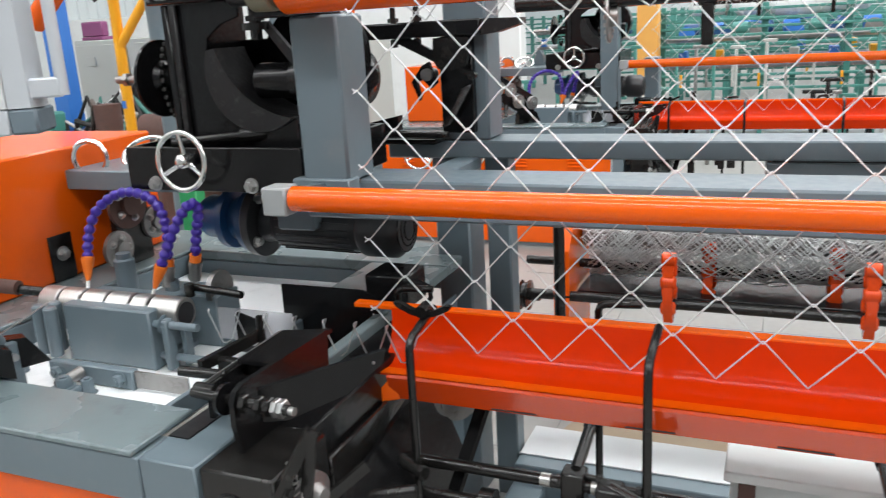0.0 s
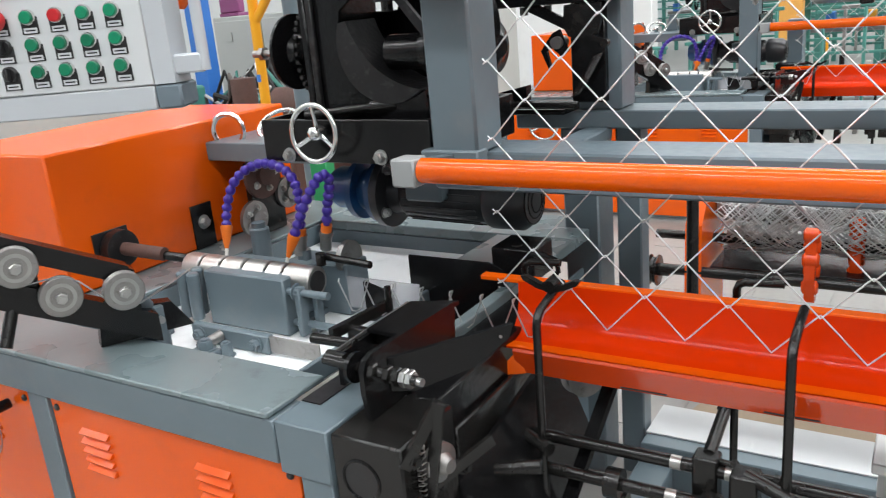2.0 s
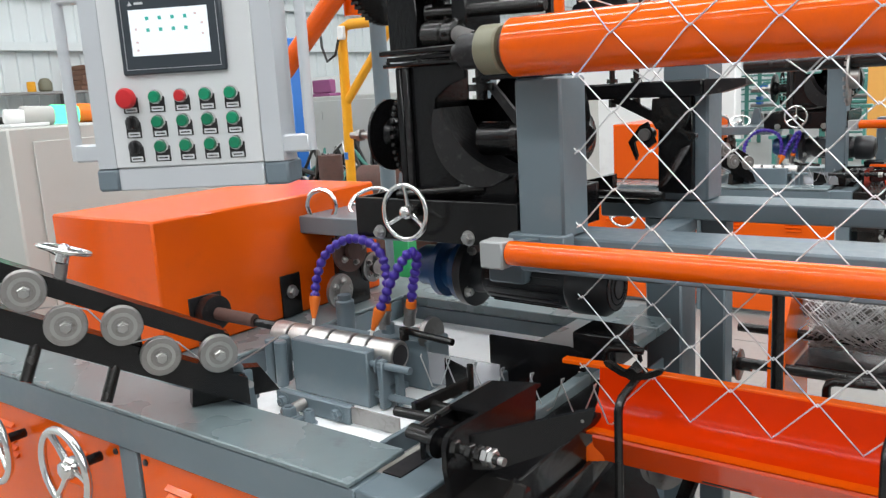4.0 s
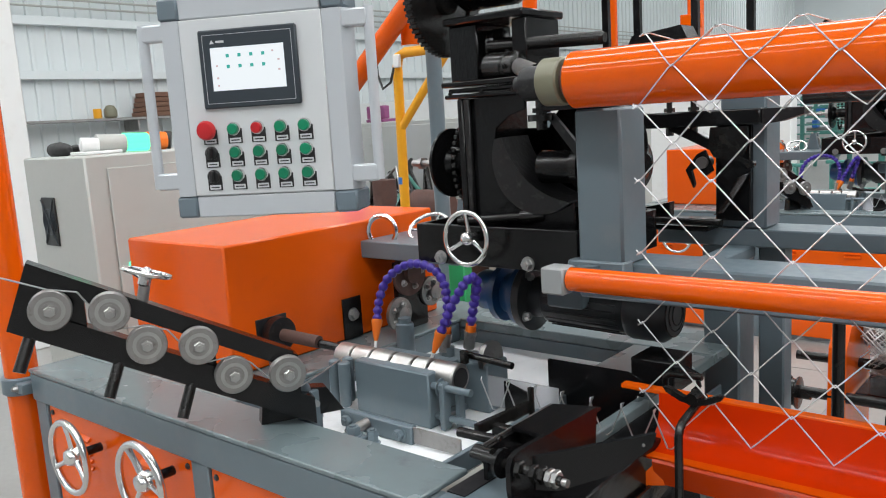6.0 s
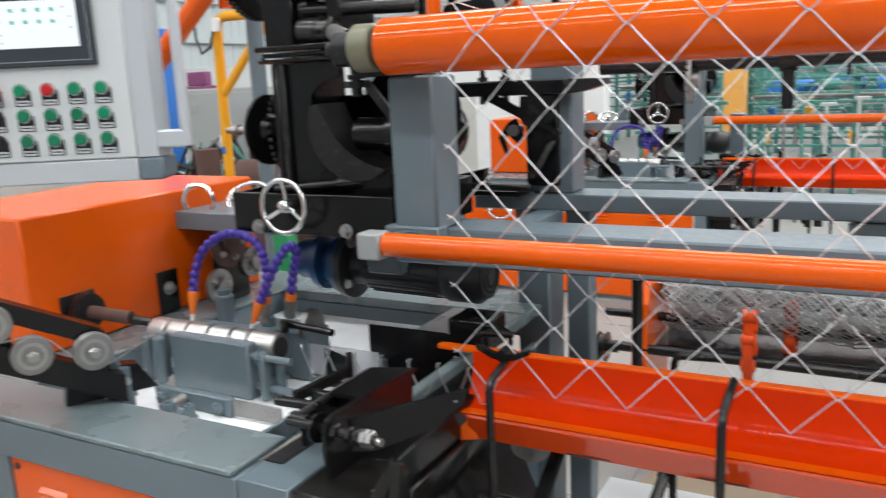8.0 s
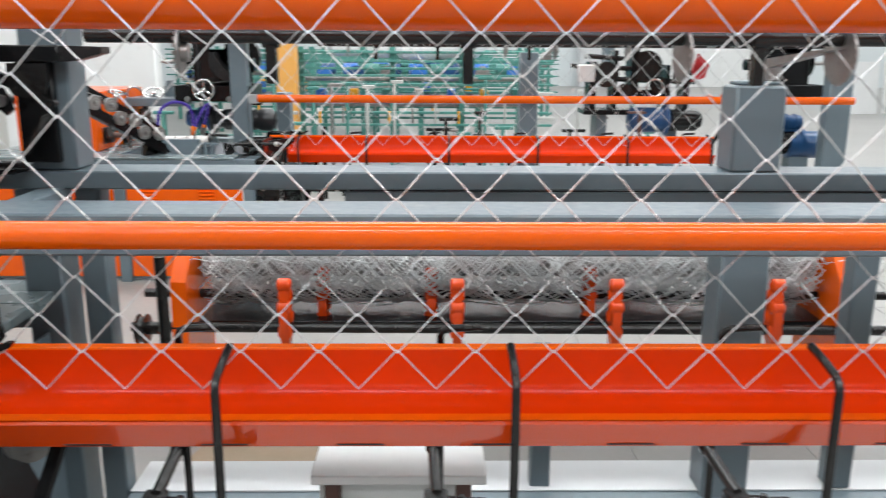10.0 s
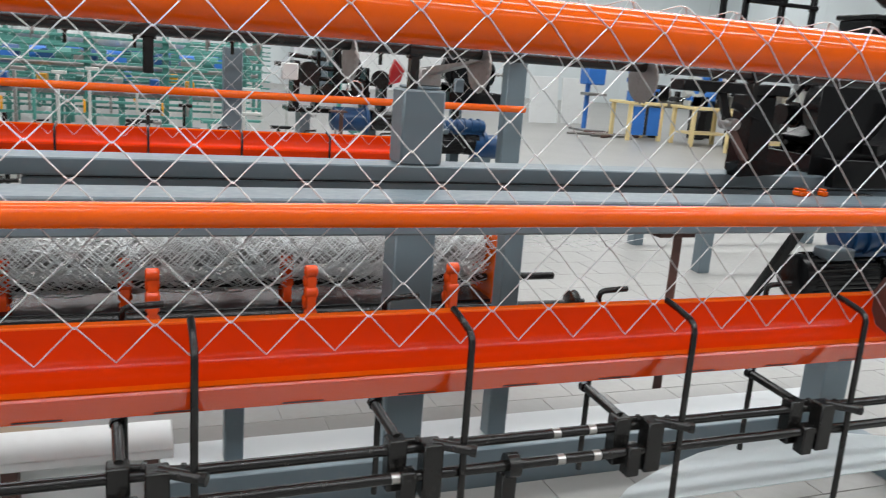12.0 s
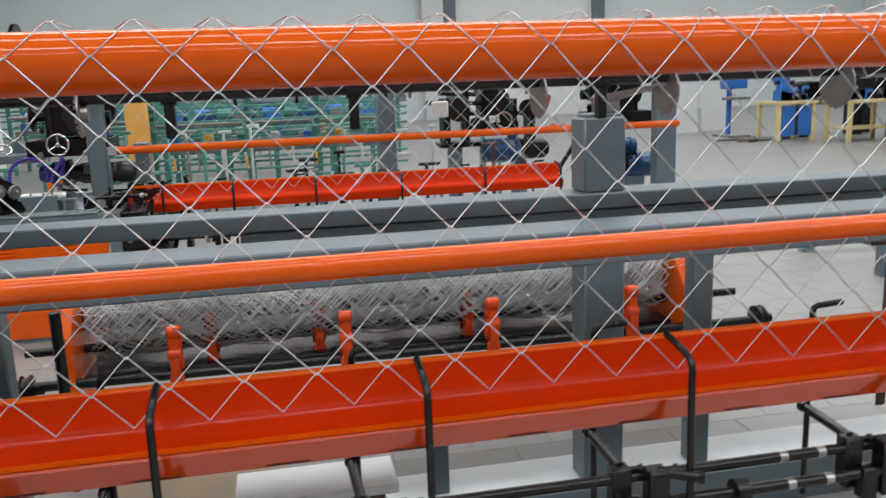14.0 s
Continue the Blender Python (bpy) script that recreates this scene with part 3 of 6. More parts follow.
handwheel(tuple(HWP), (0.1, 0.3, 0.94), 0.05, label="small chromed handwheel on the wire straightener")
post_ = near(thing("guide_post", (-1.49, 1.085, TZ - 0.075), "grey round swivel post with lugs", "post"))
part("post", cyl((-1.49, 1.085, TZ - 0.065), (-1.49, 1.085, 0.855), 0.031, 20, bev=0.004), GREY, post_)
part("foot", box(-1.535, -1.445, 1.05, 1.12, TZ - 0.075, TZ - 0.065), GREY, post_)
part("neck", cyl((-1.485, 1.07, 0.855), (-1.46, 1.03, 0.895), 0.018, 16), GREY, post_)
part("screw", cyl((-1.459, 1.08, 0.825), (-1.445, 1.075, 0.825), 0.008, 10), BOLT, post_)
for (bx, by) in ((-1.585, 1.125), (-1.40, 1.14), (-1.63, 1.20)):
    near(single("clamp_bolt", join(box(bx - 0.035, bx + 0.035, by - 0.02, by + 0.02, TZ - 0.075, TZ - 0.055), hexbolt((bx, by, TZ - 0.055), (0, 0, 1), 0.018, 0.02)), GREY, "grey clamp with a hexagon bolt in the tray", "bolt", "tray clamps"))
# the wire running over the rollers
WIRE = [(-0.75, 0.38, 0.001), (-0.463, 0.257, 0.001), (-0.41, 0.245, 0.001), (-0.353, 0.156, 0.001), (-0.289, 0.156, 0.001), (-0.245, 0.14, 0.001), (-0.185, 0.055, 0.001), (-0.118, 0.059, 0.001), (-0.08, 0.04, 0.001), (-0.01, -0.041, 0.001), (0.03, -0.035, 0.0), (0.11, -0.048, -0.12), (0.192, -0.06, -0.25)]
near(single("wire", ona(tube(WIRE, 0.0018, 6)), ZINC, "thin galvanised wire drawn over the rollers", "wire"))

# black carriage with gearbox above the table
car = near(thing("black_carriage", (-1.25, 1.65, 1.09), "black steel carriage frame with a cast gearbox housing", "gearbox"))
part("front_plate", box(-1.495, -0.99, 1.52, 1.535, 1.088, 1.193, 0.002), BLACK, car)
part("back_plate", box(-1.495, -0.99, 1.93, 1.945, 1.088, 1.193, 0.002), BLACK, car)
part("side_plate", box(-1.495, -1.48, 1.536, 1.929, 1.088, 1.193, 0.002), BLACK, car)
part("side_plate", box(-1.005, -0.99, 1.536, 1.929, 1.088, 1.193, 0.002), BLACK, car)
part("floor_plate", box(-1.479, -1.006, 1.536, 1.929, 1.09, 1.10, 0.002), BLACK, car)
for bx in (-1.41, -1.13):
    part("bolt", hexbolt((bx, 1.519, 1.105), (0, -1, 0), 0.014, 0.014), BOLT, car)
part("housing_plate", box(-1.374, -1.354, 1.575, 1.88, 1.10, 1.52, 0.004), BLACK, car, "black upright side plate")
part("housing_plate", box(-1.353, -1.04, 1.85, 1.87, 1.10, 1.43, 0.004), BLACK, car)
scoop = arc3((-1.046, 1.250), (-1.240, 1.280), (-1.268, 1.40), 18)
part("front_face", prism([(-1.353, 1.101), (-1.04, 1.101), (-1.04, 1.248)] + scoop + [(-1.262, 1.44), (-1.22, 1.47), (-1.17, 1.485), (-1.17, 1.519), (-1.353, 1.519)], "y", 1.592, 1.602), BLACK, car, "black front plate with a scooped opening")
part("edge_strip", box(-1.353, -1.335, 1.577, 1.59, 1.196, 1.519, 0.003), CAST, car)
part("top_flange", box(-1.41, -1.04, 1.57, 1.89, 1.521, 1.532, 0.003), BLACK, car)
part("top_flange", box(-1.40, -1.05, 1.575, 1.88, 1.536, 1.547, 0.003), BLACK, car)
part("top_flange", box(-1.42, -1.06, 1.57, 1.89, 1.551, 1.565, 0.003), BLACK, car)
for k in range(4):
    part("bolt", hexbolt((-1.385 + k * 0.1, 1.569, 1.534), (0, -1, 0), 0.006, 0.005, False), BLACK_OIL, car)
for k in range(7):
    part("rivet", hexbolt((-1.376, 1.60 + 0.04 * (k % 2), 1.22 + 0.042 * k), (-1, 0, 0), 0.007, 0.006), BLACK_OIL, car)
# cast drum seen through the open front; its worn rim's lit crescent is shaped in
rim = arc3((-1.046, 1.249), (-1.243, 1.280), (-1.258, 1.412), 18) + list(reversed(arc3((-1.046, 1.254), (-1.168, 1.310), (-1.236, 1.416), 18)))
part("drum_rim", prism(rim, "y", 1.578, 1.70), CAST, car, "worn rim of the cast drum, its lit crescent modelled in")
part("drum", lathe((-1.09, 1.76, 1.38), (0, 1, 0), [(0.12, 0), (0.13, 0.004), (0.13, 0.08), (0.05, 0.08)], 40), BLACK, car, "black cast drum")
part("drum_shaft", cyl((-1.15, 1.64, 1.335), (-0.97, 1.64, 1.335), 0.042, 24), BLACK, car)
part("shaft_collar", cyl((-1.05, 1.64, 1.335), (-1.03, 1.64, 1.335), 0.052, 24), BLACK_OIL, car)
part("web", prism([(-1.12, 1.47), (-1.095, 1.47), (-1.025, 1.39), (-1.025, 1.355), (-1.05, 1.385)], "y", 1.60, 1.612), CAST, car)
part("oil_cap", join(cyl((-1.126, 1.60, 1.43), (-1.126, 1.60, 1.52), 0.014, 16), cyl((-1.126, 1.60, 1.452), (-1.126, 1.60, 1.468), 0.034, 20), cyl((-1.126, 1.60, 1.472), (-1.126, 1.60, 1.484), 0.022, 6)), BLACK_OIL, car)
wl = part("disc", lathe((-1.472, 1.655, 1.348), (1, 0, 0), [(0.09, 0), (0.096, 0.004), (0.096, 0.012), (0.045, 0.016), (0.035, 0.03), (0.028, 0.032), (0.028, 0.098)], 36), BLACK, car, "black chain wheel")
for k in range(30):
    a = k * 2 * math.pi / 30
    part("tooth", box(-1.425, -1.413, 1.655 + 0.05 * math.cos(a) - 0.005, 1.655 + 0.05 * math.cos(a) + 0.005, 1.345 + 0.10 * math.sin(a) - 0.006, 1.345 + 0.10 * math.sin(a) + 0.006, 0.002), BLACK_OIL, wl)
part("axle", join(cyl((-1.612, 1.655, 1.348), (-1.47, 1.655, 1.348), 0.010, 14), cyl((-1.585, 1.655, 1.348), (-1.572, 1.655, 1.348), 0.018, 6), cyl((-1.545, 1.655, 1.348), (-1.53, 1.655, 1.348), 0.018, 6), cyl((-1.505, 1.655, 1.348), (-1.473, 1.655, 1.348), 0.03, 18)), DULL_STEEL, car)
part("lead_screw", cyl((-1.36, 1.54, 1.20), (-1.02, 1.64, 1.225), 0.011, 14), BLACK_OIL, car)
part("screw_nut", cyl((-1.19, 1.585, 1.212), (-1.13, 1.605, 1.217), 0.019, 14), BLACK_OIL, car)
part("screw", cyl((-1.45, 1.66, 1.19), (-1.05, 1.68, 1.19), 0.01, 12), BLACK_OIL, car)
# upper neck with gears
up = near(thing("upper_drive", (-1.25, 1.72, 1.565), "black upper drive with a large gear, coupling and small motor", "drive unit"))
part("yoke", box(-1.441, -1.344, 1.64, 1.80, 1.566, 1.714, 0.004), BLACK, up)
part("yoke", box(-1.234, -1.189, 1.64, 1.80, 1.566, 1.714, 0.004), BLACK, up)
part("yoke_top", box(-1.445, -1.186, 1.62, 1.82, 1.715, 1.735, 0.004), BLACK, up)
part("yoke_base", box(-1.344, -1.234, 1.66, 1.78, 1.566, 1.60, 0.003), BLACK, up)
gr = part("gear", lathe((-1.53, 1.72, 1.80), (1, 0, 0), [(0.15, 0), (0.15, 0.025), (0.11, 0.025), (0.11, 0.016), (0.04, 0.016), (0.04, 0.035)], 60), BLACK_OIL, up)
for k in range(60):
    a = k * 2 * math.pi / 60
    y_, z_ = 1.72 + 0.153 * math.cos(a), 1.80 + 0.153 * math.sin(a)
    part("tooth", beam((-1.53, y_, z_), (-1.505, y_, z_), 0.008, 0.008), BLACK_OIL, gr)
part("pinion", lathe((-1.335, 1.70, 1.655), (1, 0, 0), [(0.02, 0), (0.045, 0.005), (0.045, 0.03), (0.02, 0.035), (0.02, 0.09)], 18), BLACK_OIL, up)
part("motor", lathe((-1.48, 1.76, 1.83), (1, 0, 0), [(0.05, 0), (0.065, 0.02), (0.065, 0.18), (0.05, 0.21), (0.02, 0.215)], 24), BLACK, up)
ridges = [(0.0125, 0.0)]
for k in range(52):
    ridges += [(0.0165, 0.004 + k * 0.0065), (0.0150, 0.007 + k * 0.0065)]
part("threaded_bar", lathe((-1.323, 1.66, 1.652), (1, 0, -0.035), ridges + [(0.012, 0.346)], 16), BLACK_OIL, up, "black threaded bar")
part("coupling", lathe((-1.30, 1.63, 1.597), (1, -0.1, -0.06), [(0.03, 0), (0.036, 0.004), (0.036, 0.06), (0.031, 0.064), (0.031, 0.075), (0.036, 0.078), (0.036, 0.10), (0.024, 0.108)], 24), BLACK_OIL, up, "black shaft coupling")
for k in range(6):
    a = k * math.pi / 3
    part("bolt", hexbolt((-1.222, 1.622 + 0.038 * math.cos(a), 1.592 + 0.038 * math.sin(a)), (0, math.cos(a), math.sin(a)), 0.007, 0.006, False), BLACK_OIL, up)
part("spindle", cyl((-1.20, 1.618, 1.591), (-1.045, 1.46, 1.56), 0.021, 20), DULL_STEEL, up, "dull steel drive shaft")

handwheel((-1.287, 1.475, 1.168), (0, -1, 0.05), 0.067, spin=0.52)
handwheel((-1.75, 1.86, 1.125), (0.1, -0.55, 0.85), 0.066, spin=0.2, label="chromed handwheel lying on the side plate")
sp = near(thing("side_plate", (-1.8, 1.8, 1.04), "grey steel plate with a chromed lifting ring", "plate"))
part("plate", box(-1.94, -1.496, 1.69, 2.0, 1.043, 1.098, 0.003), GREY, sp)
part("lifting_ring", ring((-1.845, 1.74, 1.125), (0.3, -1, 0.0), 0.05, 0.008, 28, 8), CHROME, sp)
part("bracket", join(prism([(-1.70, 1.10), (-1.62, 1.10), (-1.645, 1.21), (-1.675, 1.21)], "y", 1.98, 2.0), prism([(-1.70, 1.10), (-1.62, 1.10), (-1.645, 1.21), (-1.675, 1.21)], "y", 1.93, 1.95)), GREY, sp)
part("pulley", cyl((-1.66, 1.951, 1.15), (-1.66, 1.979, 1.15), 0.04, 20), DULL_STEEL, sp)

motor = near(thing("geared_motor", (-1.15, 1.8, 0.87), "blue gearbox with a black ribbed electric motor under the carriage", "motor"))
part("gearbox", lathe((-1.50, 1.8, 0.955), (1, 0, -0.03), [(0.05, 0), (0.06, 0.02), (0.06, 0.08), (0.085, 0.085), (0.085, 0.105), (0.06, 0.11), (0.065, 0.15), (0.09, 0.155), (0.09, 0.175), (0.055, 0.18)], 32), BLUE, motor, "blue painted gearbox")
part("flange", lathe((-1.325, 1.8, 0.95), (1, 0, -0.03), [(0.095, 0), (0.1, 0.005), (0.1, 0.028), (0.06, 0.035), (0.055, 0.075)], 36), MOTOR, motor)
part("body", lathe((-1.25, 1.8, 0.948), (1, 0, -0.02), [(0.06, 0), (0.066, 0.01), (0.066, 0.25), (0.06, 0.26)], 32), MOTOR, motor, "black motor body with cooling ribs")
for k in range(22):
    a = k * 2 * math.pi / 22
    part("rib", beam((-1.23, 1.8 + 0.07 * math.cos(a), 0.947 + 0.07 * math.sin(a)), (-1.01, 1.8 + 0.07 * math.cos(a), 0.943 + 0.07 * math.sin(a)), 0.004, 0.004), MOTOR, motor)
part("fan_cover", lathe((-0.99, 1.8, 0.943), (1, 0, 0), [(0.074, 0), (0.078, 0.01), (0.078, 0.09), (0.06, 0.115), (0.03, 0.12)], 32), MOTOR, motor)
for k in range(3):
    part("grille_ring", ring((-0.869 - k * 0.003, 1.8, 0.943), (1, 0, 0), 0.03 + k * 0.015, 0.002, 24, 6), BLACK_OIL, motor)
part("terminal_box", box(-1.20, -1.09, 1.70, 1.78, 0.95, 1.01, 0.006), GREY, motor)
for k in range(4):
    a = k * math.pi / 2 + 0.6
    part("bolt", hexbolt((-1.295, 1.8 + 0.08 * math.cos(a), 0.95 + 0.08 * math.sin(a)), (1, 0, 0), 0.012, 0.014), BOLT, motor)

# posts and beams
MX1 = 3.03
frame_ = near(thing("gantry", (0.8, 1.9, 0), "slate grey welded box-section gantry on the floor", "machine gantry"))
part("front_beam", box(-1.0, MX1 + 0.1, 1.54, 1.695, 1.03, 1.118, 0.005), GREY, frame_)
part("rear_beam", box(-1.05, MX1 + 0.1, 2.075, 2.215, 1.0765, 1.125, 0.004), GREY, frame_)
part("lower_bar", box(-0.033, MX1 + 0.1, 2.077, 2.15, 1.042, 1.0715, 0.002), GREY, frame_)
part("beam_groove", box(-0.02, MX1, 2.084, 2.15, 1.072, 1.076, 0), BLACK_PL, frame_, "dark slot between the two bars")
part("cross_beam", box(-0.845, -0.775, 1.666, 2.1, 1.045, 1.08, 0.004), GREY, frame_)
part("upper_post", box(-0.975, -0.86, 1.50, 1.62, 1.119, 1.474, 0.006), GREY, frame_)
part("post_foot", box(-1.0, -0.855, 1.49, 1.539, 1.06, 1.13, 0.004), GREY, frame_)
part("upper_post", box(1.005, 1.14, 2.085, 2.205, 1.126, 1.355, 0.006), GREY, frame_)
part("post_cap", box(1.02, 1.125, 2.10, 2.19, 1.356, 1.366, 0.003), GREY, frame_)
part("upper_post", box(MX1 - 0.04, MX1 + 0.04, 1.49, 1.538, 0, 1.47, 0.006), GREY, frame_)
for x0_, x1_ in ((-0.92, -0.815), (1.005, 1.14)):
    part("lower_post", box(x0_, x1_, 2.085, 2.205, 0.0, 1.041, 0.006), GREY, frame_)
part("lower_post", box(-0.775, -0.705, 2.12, 2.19, 0.0, 1.076, 0.005), GREY, frame_)
part("post_head", box(-0.92, -0.815, 2.085, 2.205, 1.0415, 1.076, 0.003), GREY, frame_)
part("lower_post", box(0.50, 0.56, 2.14, 2.2, 0.0, 0.60, 0.005), GREY, frame_)
part("lower_post", box(2.74, 2.87, 1.96, 2.07, 0.0, 0.62, 0.005), GREY, frame_)
part("base_beam", box(-0.70, MX1, 2.06, 2.30, 0.001, 0.15, 0.004), GREY, frame_)
part("lower_post", box(1.40, 1.47, 2.12, 2.19, 0.157, 1.041, 0.005), GREY, frame_)
part("base_beam", box(-0.70, MX1, 1.20, 1.29, 0.001, 0.10, 0.004), GREY, frame_)
# Top of the base beam, paler than its front.
part("base_flange", box(-0.70, MX1, 2.12, 2.30, 0.151, 0.156, 0.001), PANEL_GREY, frame_, "pale flange along the base beam")
part("base_cross", box(MX1 - 0.1, MX1, 1.291, 2.05, 0.001, 0.10, 0.004), GREY, frame_)
part("base_cross", box(-0.70, -0.60, 1.291, 2.049, 0.001, 0.10, 0.004), GREY, frame_)
near(single("threaded_rod", tube([(-0.585, 2.2, 0.86 - 0.0), (-0.585, 2.2, 0.30)], 0.017, 12), BLACK_OIL, "dark upright threaded rod under the beam", "rod", base=(-0.585, 2.2, 0.3)))

# pipes
bigp = near(thing("take_up_pipe", (1.0, 1.427, 1.475), "large glossy orange pipe over which the mesh runs", "pipe"))
part("pipe", cyl((-0.925, 1.427, 1.537), (MX1, 1.427, 1.537), 0.0605, 48, bev=0.003), ORANGE, bigp)
part("end_cap", lathe((-0.926, 1.427, 1.537), (-1, 0, 0), [(0.05, 0), (0.05, 0.006), (0.035, 0.008), (0.035, 0.03)], 30), RUST, bigp)
part("sleeve", lathe((-0.945, 1.427, 1.537), (-1, 0, 0), [(0.048, 0), (0.052, 0.004), (0.052, 0.05), (0.046, 0.055)], 32), KHAKI, bigp, "khaki plastic sleeve")
part("coupling", lathe((-1.005, 1.427, 1.537), (-1, 0, 0), [(0.036, 0), (0.038, 0.003), (0.038, 0.045), (0.02, 0.05), (0.018, 0.07)], 28), CAST, bigp)
part("bearing_foot", join(box(-1.06, -0.90, 1.50, 1.60, 1.475, 1.488, 0.002), prism([(1.46, 1.488), (1.58, 1.488), (1.56, 1.58), (1.44, 1.58)], "x", -1.04, -1.02)), BLACK, bigp)
midp = near(thing("guide_pipe", (1.0, 1.332, 1.097), "slim glossy orange guide pipe in front of the mesh", "pipe"))
part("pipe", cyl((-0.897, 1.332, 1.122), (MX1, 1.332, 1.122), 0.0255, 32, bev=0.002), ORANGE, midp)
part("end_block", box(-0.955, -0.899, 1.305, 1.36, 1.09, 1.148, 0.004), END_GREY, midp, "grey end block")
part("arm", beam((-0.93, 1.36, 1.115), (-0.93, 1.50, 1.10), 0.03, 0.04), GREY, midp)
back_shaft = near(thing("cutter_shaft", (1.0, 1.75, 1.45), "dark steel shaft with toothed cutter discs", "shaft"))
part("shaft", cyl((-0.55, 1.75, 1.472), (MX1, 1.75, 1.472), 0.017, 20), BLACK_OIL, back_shaft)
for dx_, rr_ in ((0.75, 0.055), (1.10, 0.062), (1.607, 0.065), (-0.35, 0.05)):
    part("disc", lathe((dx_, 1.75, 1.435), (1, 0.1, 0), [(rr_, 0), (rr_, 0.004), (0.02, 0.004), (0.02, 0.02)], 36), DULL_STEEL, back_shaft, "toothed steel disc")
    for k in range(20):
        a = k * 2 * math.pi / 20
        part("tooth", box(dx_, dx_ + 0.004, 1.75 + rr_ * math.cos(a) - 0.004, 1.75 + rr_ * math.cos(a) + 0.004, 1.435 + rr_ * math.sin(a) - 0.004, 1.435 + rr_ * math.sin(a) + 0.004, 0), DULL_STEEL, back_shaft)
for hx in (-0.15, 0.28, 0.92, 2.0):
    part("hanger", join(box(hx - 0.012, hx + 0.012, 1.735, 1.765, 1.37, 1.47, 0.003), cyl((hx - 0.018, 1.75, 1.472), (hx + 0.018, 1.75, 1.472), 0.026, 18)), BLACK_OIL, back_shaft)
part("bearing", join(box(1.06, 1.13, 2.11, 2.17, 1.366, 1.42, 0.004), prism([(1.73, 1.45), (1.78, 1.45), (2.17, 1.42), (2.11, 1.40)], "x", 1.08, 1.105)), DULL_STEEL, back_shaft)

# trough that catches the mesh
tr = near(thing("mesh_trough", (1.0, 1.45, 0.7), "long glossy red-orange sheet metal trough under the mesh", "trough"))

def trough_sheet(pts, x0, x1, th=0.003):
    low = [(y + 0.001, z - th) for y, z in reversed(pts)]
    return prism(pts + low, "x", x0, x1)


part("back_lip", box(-0.847, 2.44, 1.447, 1.472, 0.856, 0.867, 0.002), ORANGE, tr, "orange edge strip")
# The fold's highlight is put in as a strip of brighter orange.
part("crease_strip", trough_sheet([(1.372, 0.7595), (1.345, 0.7625), (1.335, 0.7635)], -0.735, 2.37, 0.0015), ORANGE, tr, "folded edge, coloured brighter orange as if catching the light")
# Plate colour already holds its shade.
part("back_plate", trough_sheet([(1.4455, 0.862), (1.442, 0.815), (1.432, 0.79), (1.416, 0.772), (1.395, 0.762), (1.37, 0.758), (1.343, 0.760), (1.336, 0.761)], -0.755, 2.40), SHADED_RED_ORANGE, tr)
part("front_apron", trough_sheet([(1.336, 0.760), (1.332, 0.755), (1.347, 0.706), (1.356, 0.703)], -0.72, 2.36), APRON, tr, "glossy front apron")
for k in range(11):
    sx = -0.5 + k * 0.26
    part("slot", box(sx, sx + 0.09, 1.3435, 1.346, 0.7075, 0.7095, 0), BLACK_PL, tr)
part("end_flap", ([(-0.71, 1.342, 0.757), (-0.70, 1.345, 0.703), (-0.765, 1.325, 0.695), (-0.71, 1.346, 0.754), (-0.70, 1.349, 0.701), (-0.765, 1.329, 0.692)], [(0, 1, 2), (5, 4, 3), (0, 3, 4, 1), (1, 4, 5, 2), (2, 5, 3, 0)]), ORANGE_SHEET, tr, "bent orange corner flap")
part("end_plate", prism([(1.335, 0.74), (1.37, 0.76), (1.42, 0.78), (1.444, 0.82), (1.45, 0.87), (1.42, 0.925), (1.36, 0.90)], "x", 2.30, 2.305), RUST, tr, "rusty end plate")

# chain-link mesh: one bent wire a row, each hooked into the next
PX, PZ = 0.148, 0.0729
MESH_X0 = -0.806
fence = thing("chain_link_mesh", (1.0, 1.366, 0.82), "galvanised chain-link mesh hanging from the pipe into the trough", "wire mesh")
YM = 1.3655
PC, PR = (1.427, 1.537), 0.0635


def mesh_at(s):
    """Place on the hanging sheet: s metres below the pipe's axis height, or round the pipe above it."""
    if s >= 0:
        return YM - 0.0 * s, PC[1] - s
    a = -s / PR
    if a < math.pi:
        q = PR + 0.016 * math.sin(a) ** 2
        return PC[0] - q * math.cos(a), PC[1] + q * math.sin(a)
    d = (a - math.pi) * PR
    return PC[0] + PR + d * 0.55, PC[1] - d * 0.83


def woven_wire(s_top, s_bot, phase, x0, x1, bulge=1):
    pts = []
    n = int((x1 - x0) / (PX / 2))
    k0 = math.ceil((x0 - phase) / (PX / 2))
    for i in range(n + 1):
        k = k0 + i
        x = phase + k * PX / 2
        up = (k % 2 == 0)
        s = s_top if up else s_bot
        w = (s_bot - s_top)
        for dx, ds, dy in ((-0.008, 0.1, 0.0), (0, 0.0, 0.0024), (0.008, 0.1, 0.0)):
            ss = s + (ds * w if up else -ds * w) - (0.002 if up else -0.002)
            y, z = mesh_at(ss)
            pts.append((x + dx, y + (dy if up else -dy) * bulge, z))
    return tube(pts, 0.00145, 6)


for r in range(-4, 10):
    s0_ = r * PZ - 0.009
    ph = 0.432 + (0 if r % 2 else PX / 2)
    part("wire", woven_wire(s0_, s0_ + PZ, ph, MESH_X0, 2.55 if r > 0 else 2.9), ZINC, fence)

# control panel on its swing arm
PU = Vector((0.87, 0.493, 0.0)).normalized()
PN = Vector((PU.y, -PU.x, 0.0))
PO = Vector((-1.51, 0.90, 1.522))
PM = Matrix((( PU.x, 0, PN.x, PO.x), (PU.y, 0, PN.y, PO.y), (0, 1, 0, PO.z), (0, 0, 0, 1)))


def onp(g):
    """From the panel's own axes (across, up, out of its face)."""
    return move(g, PM)


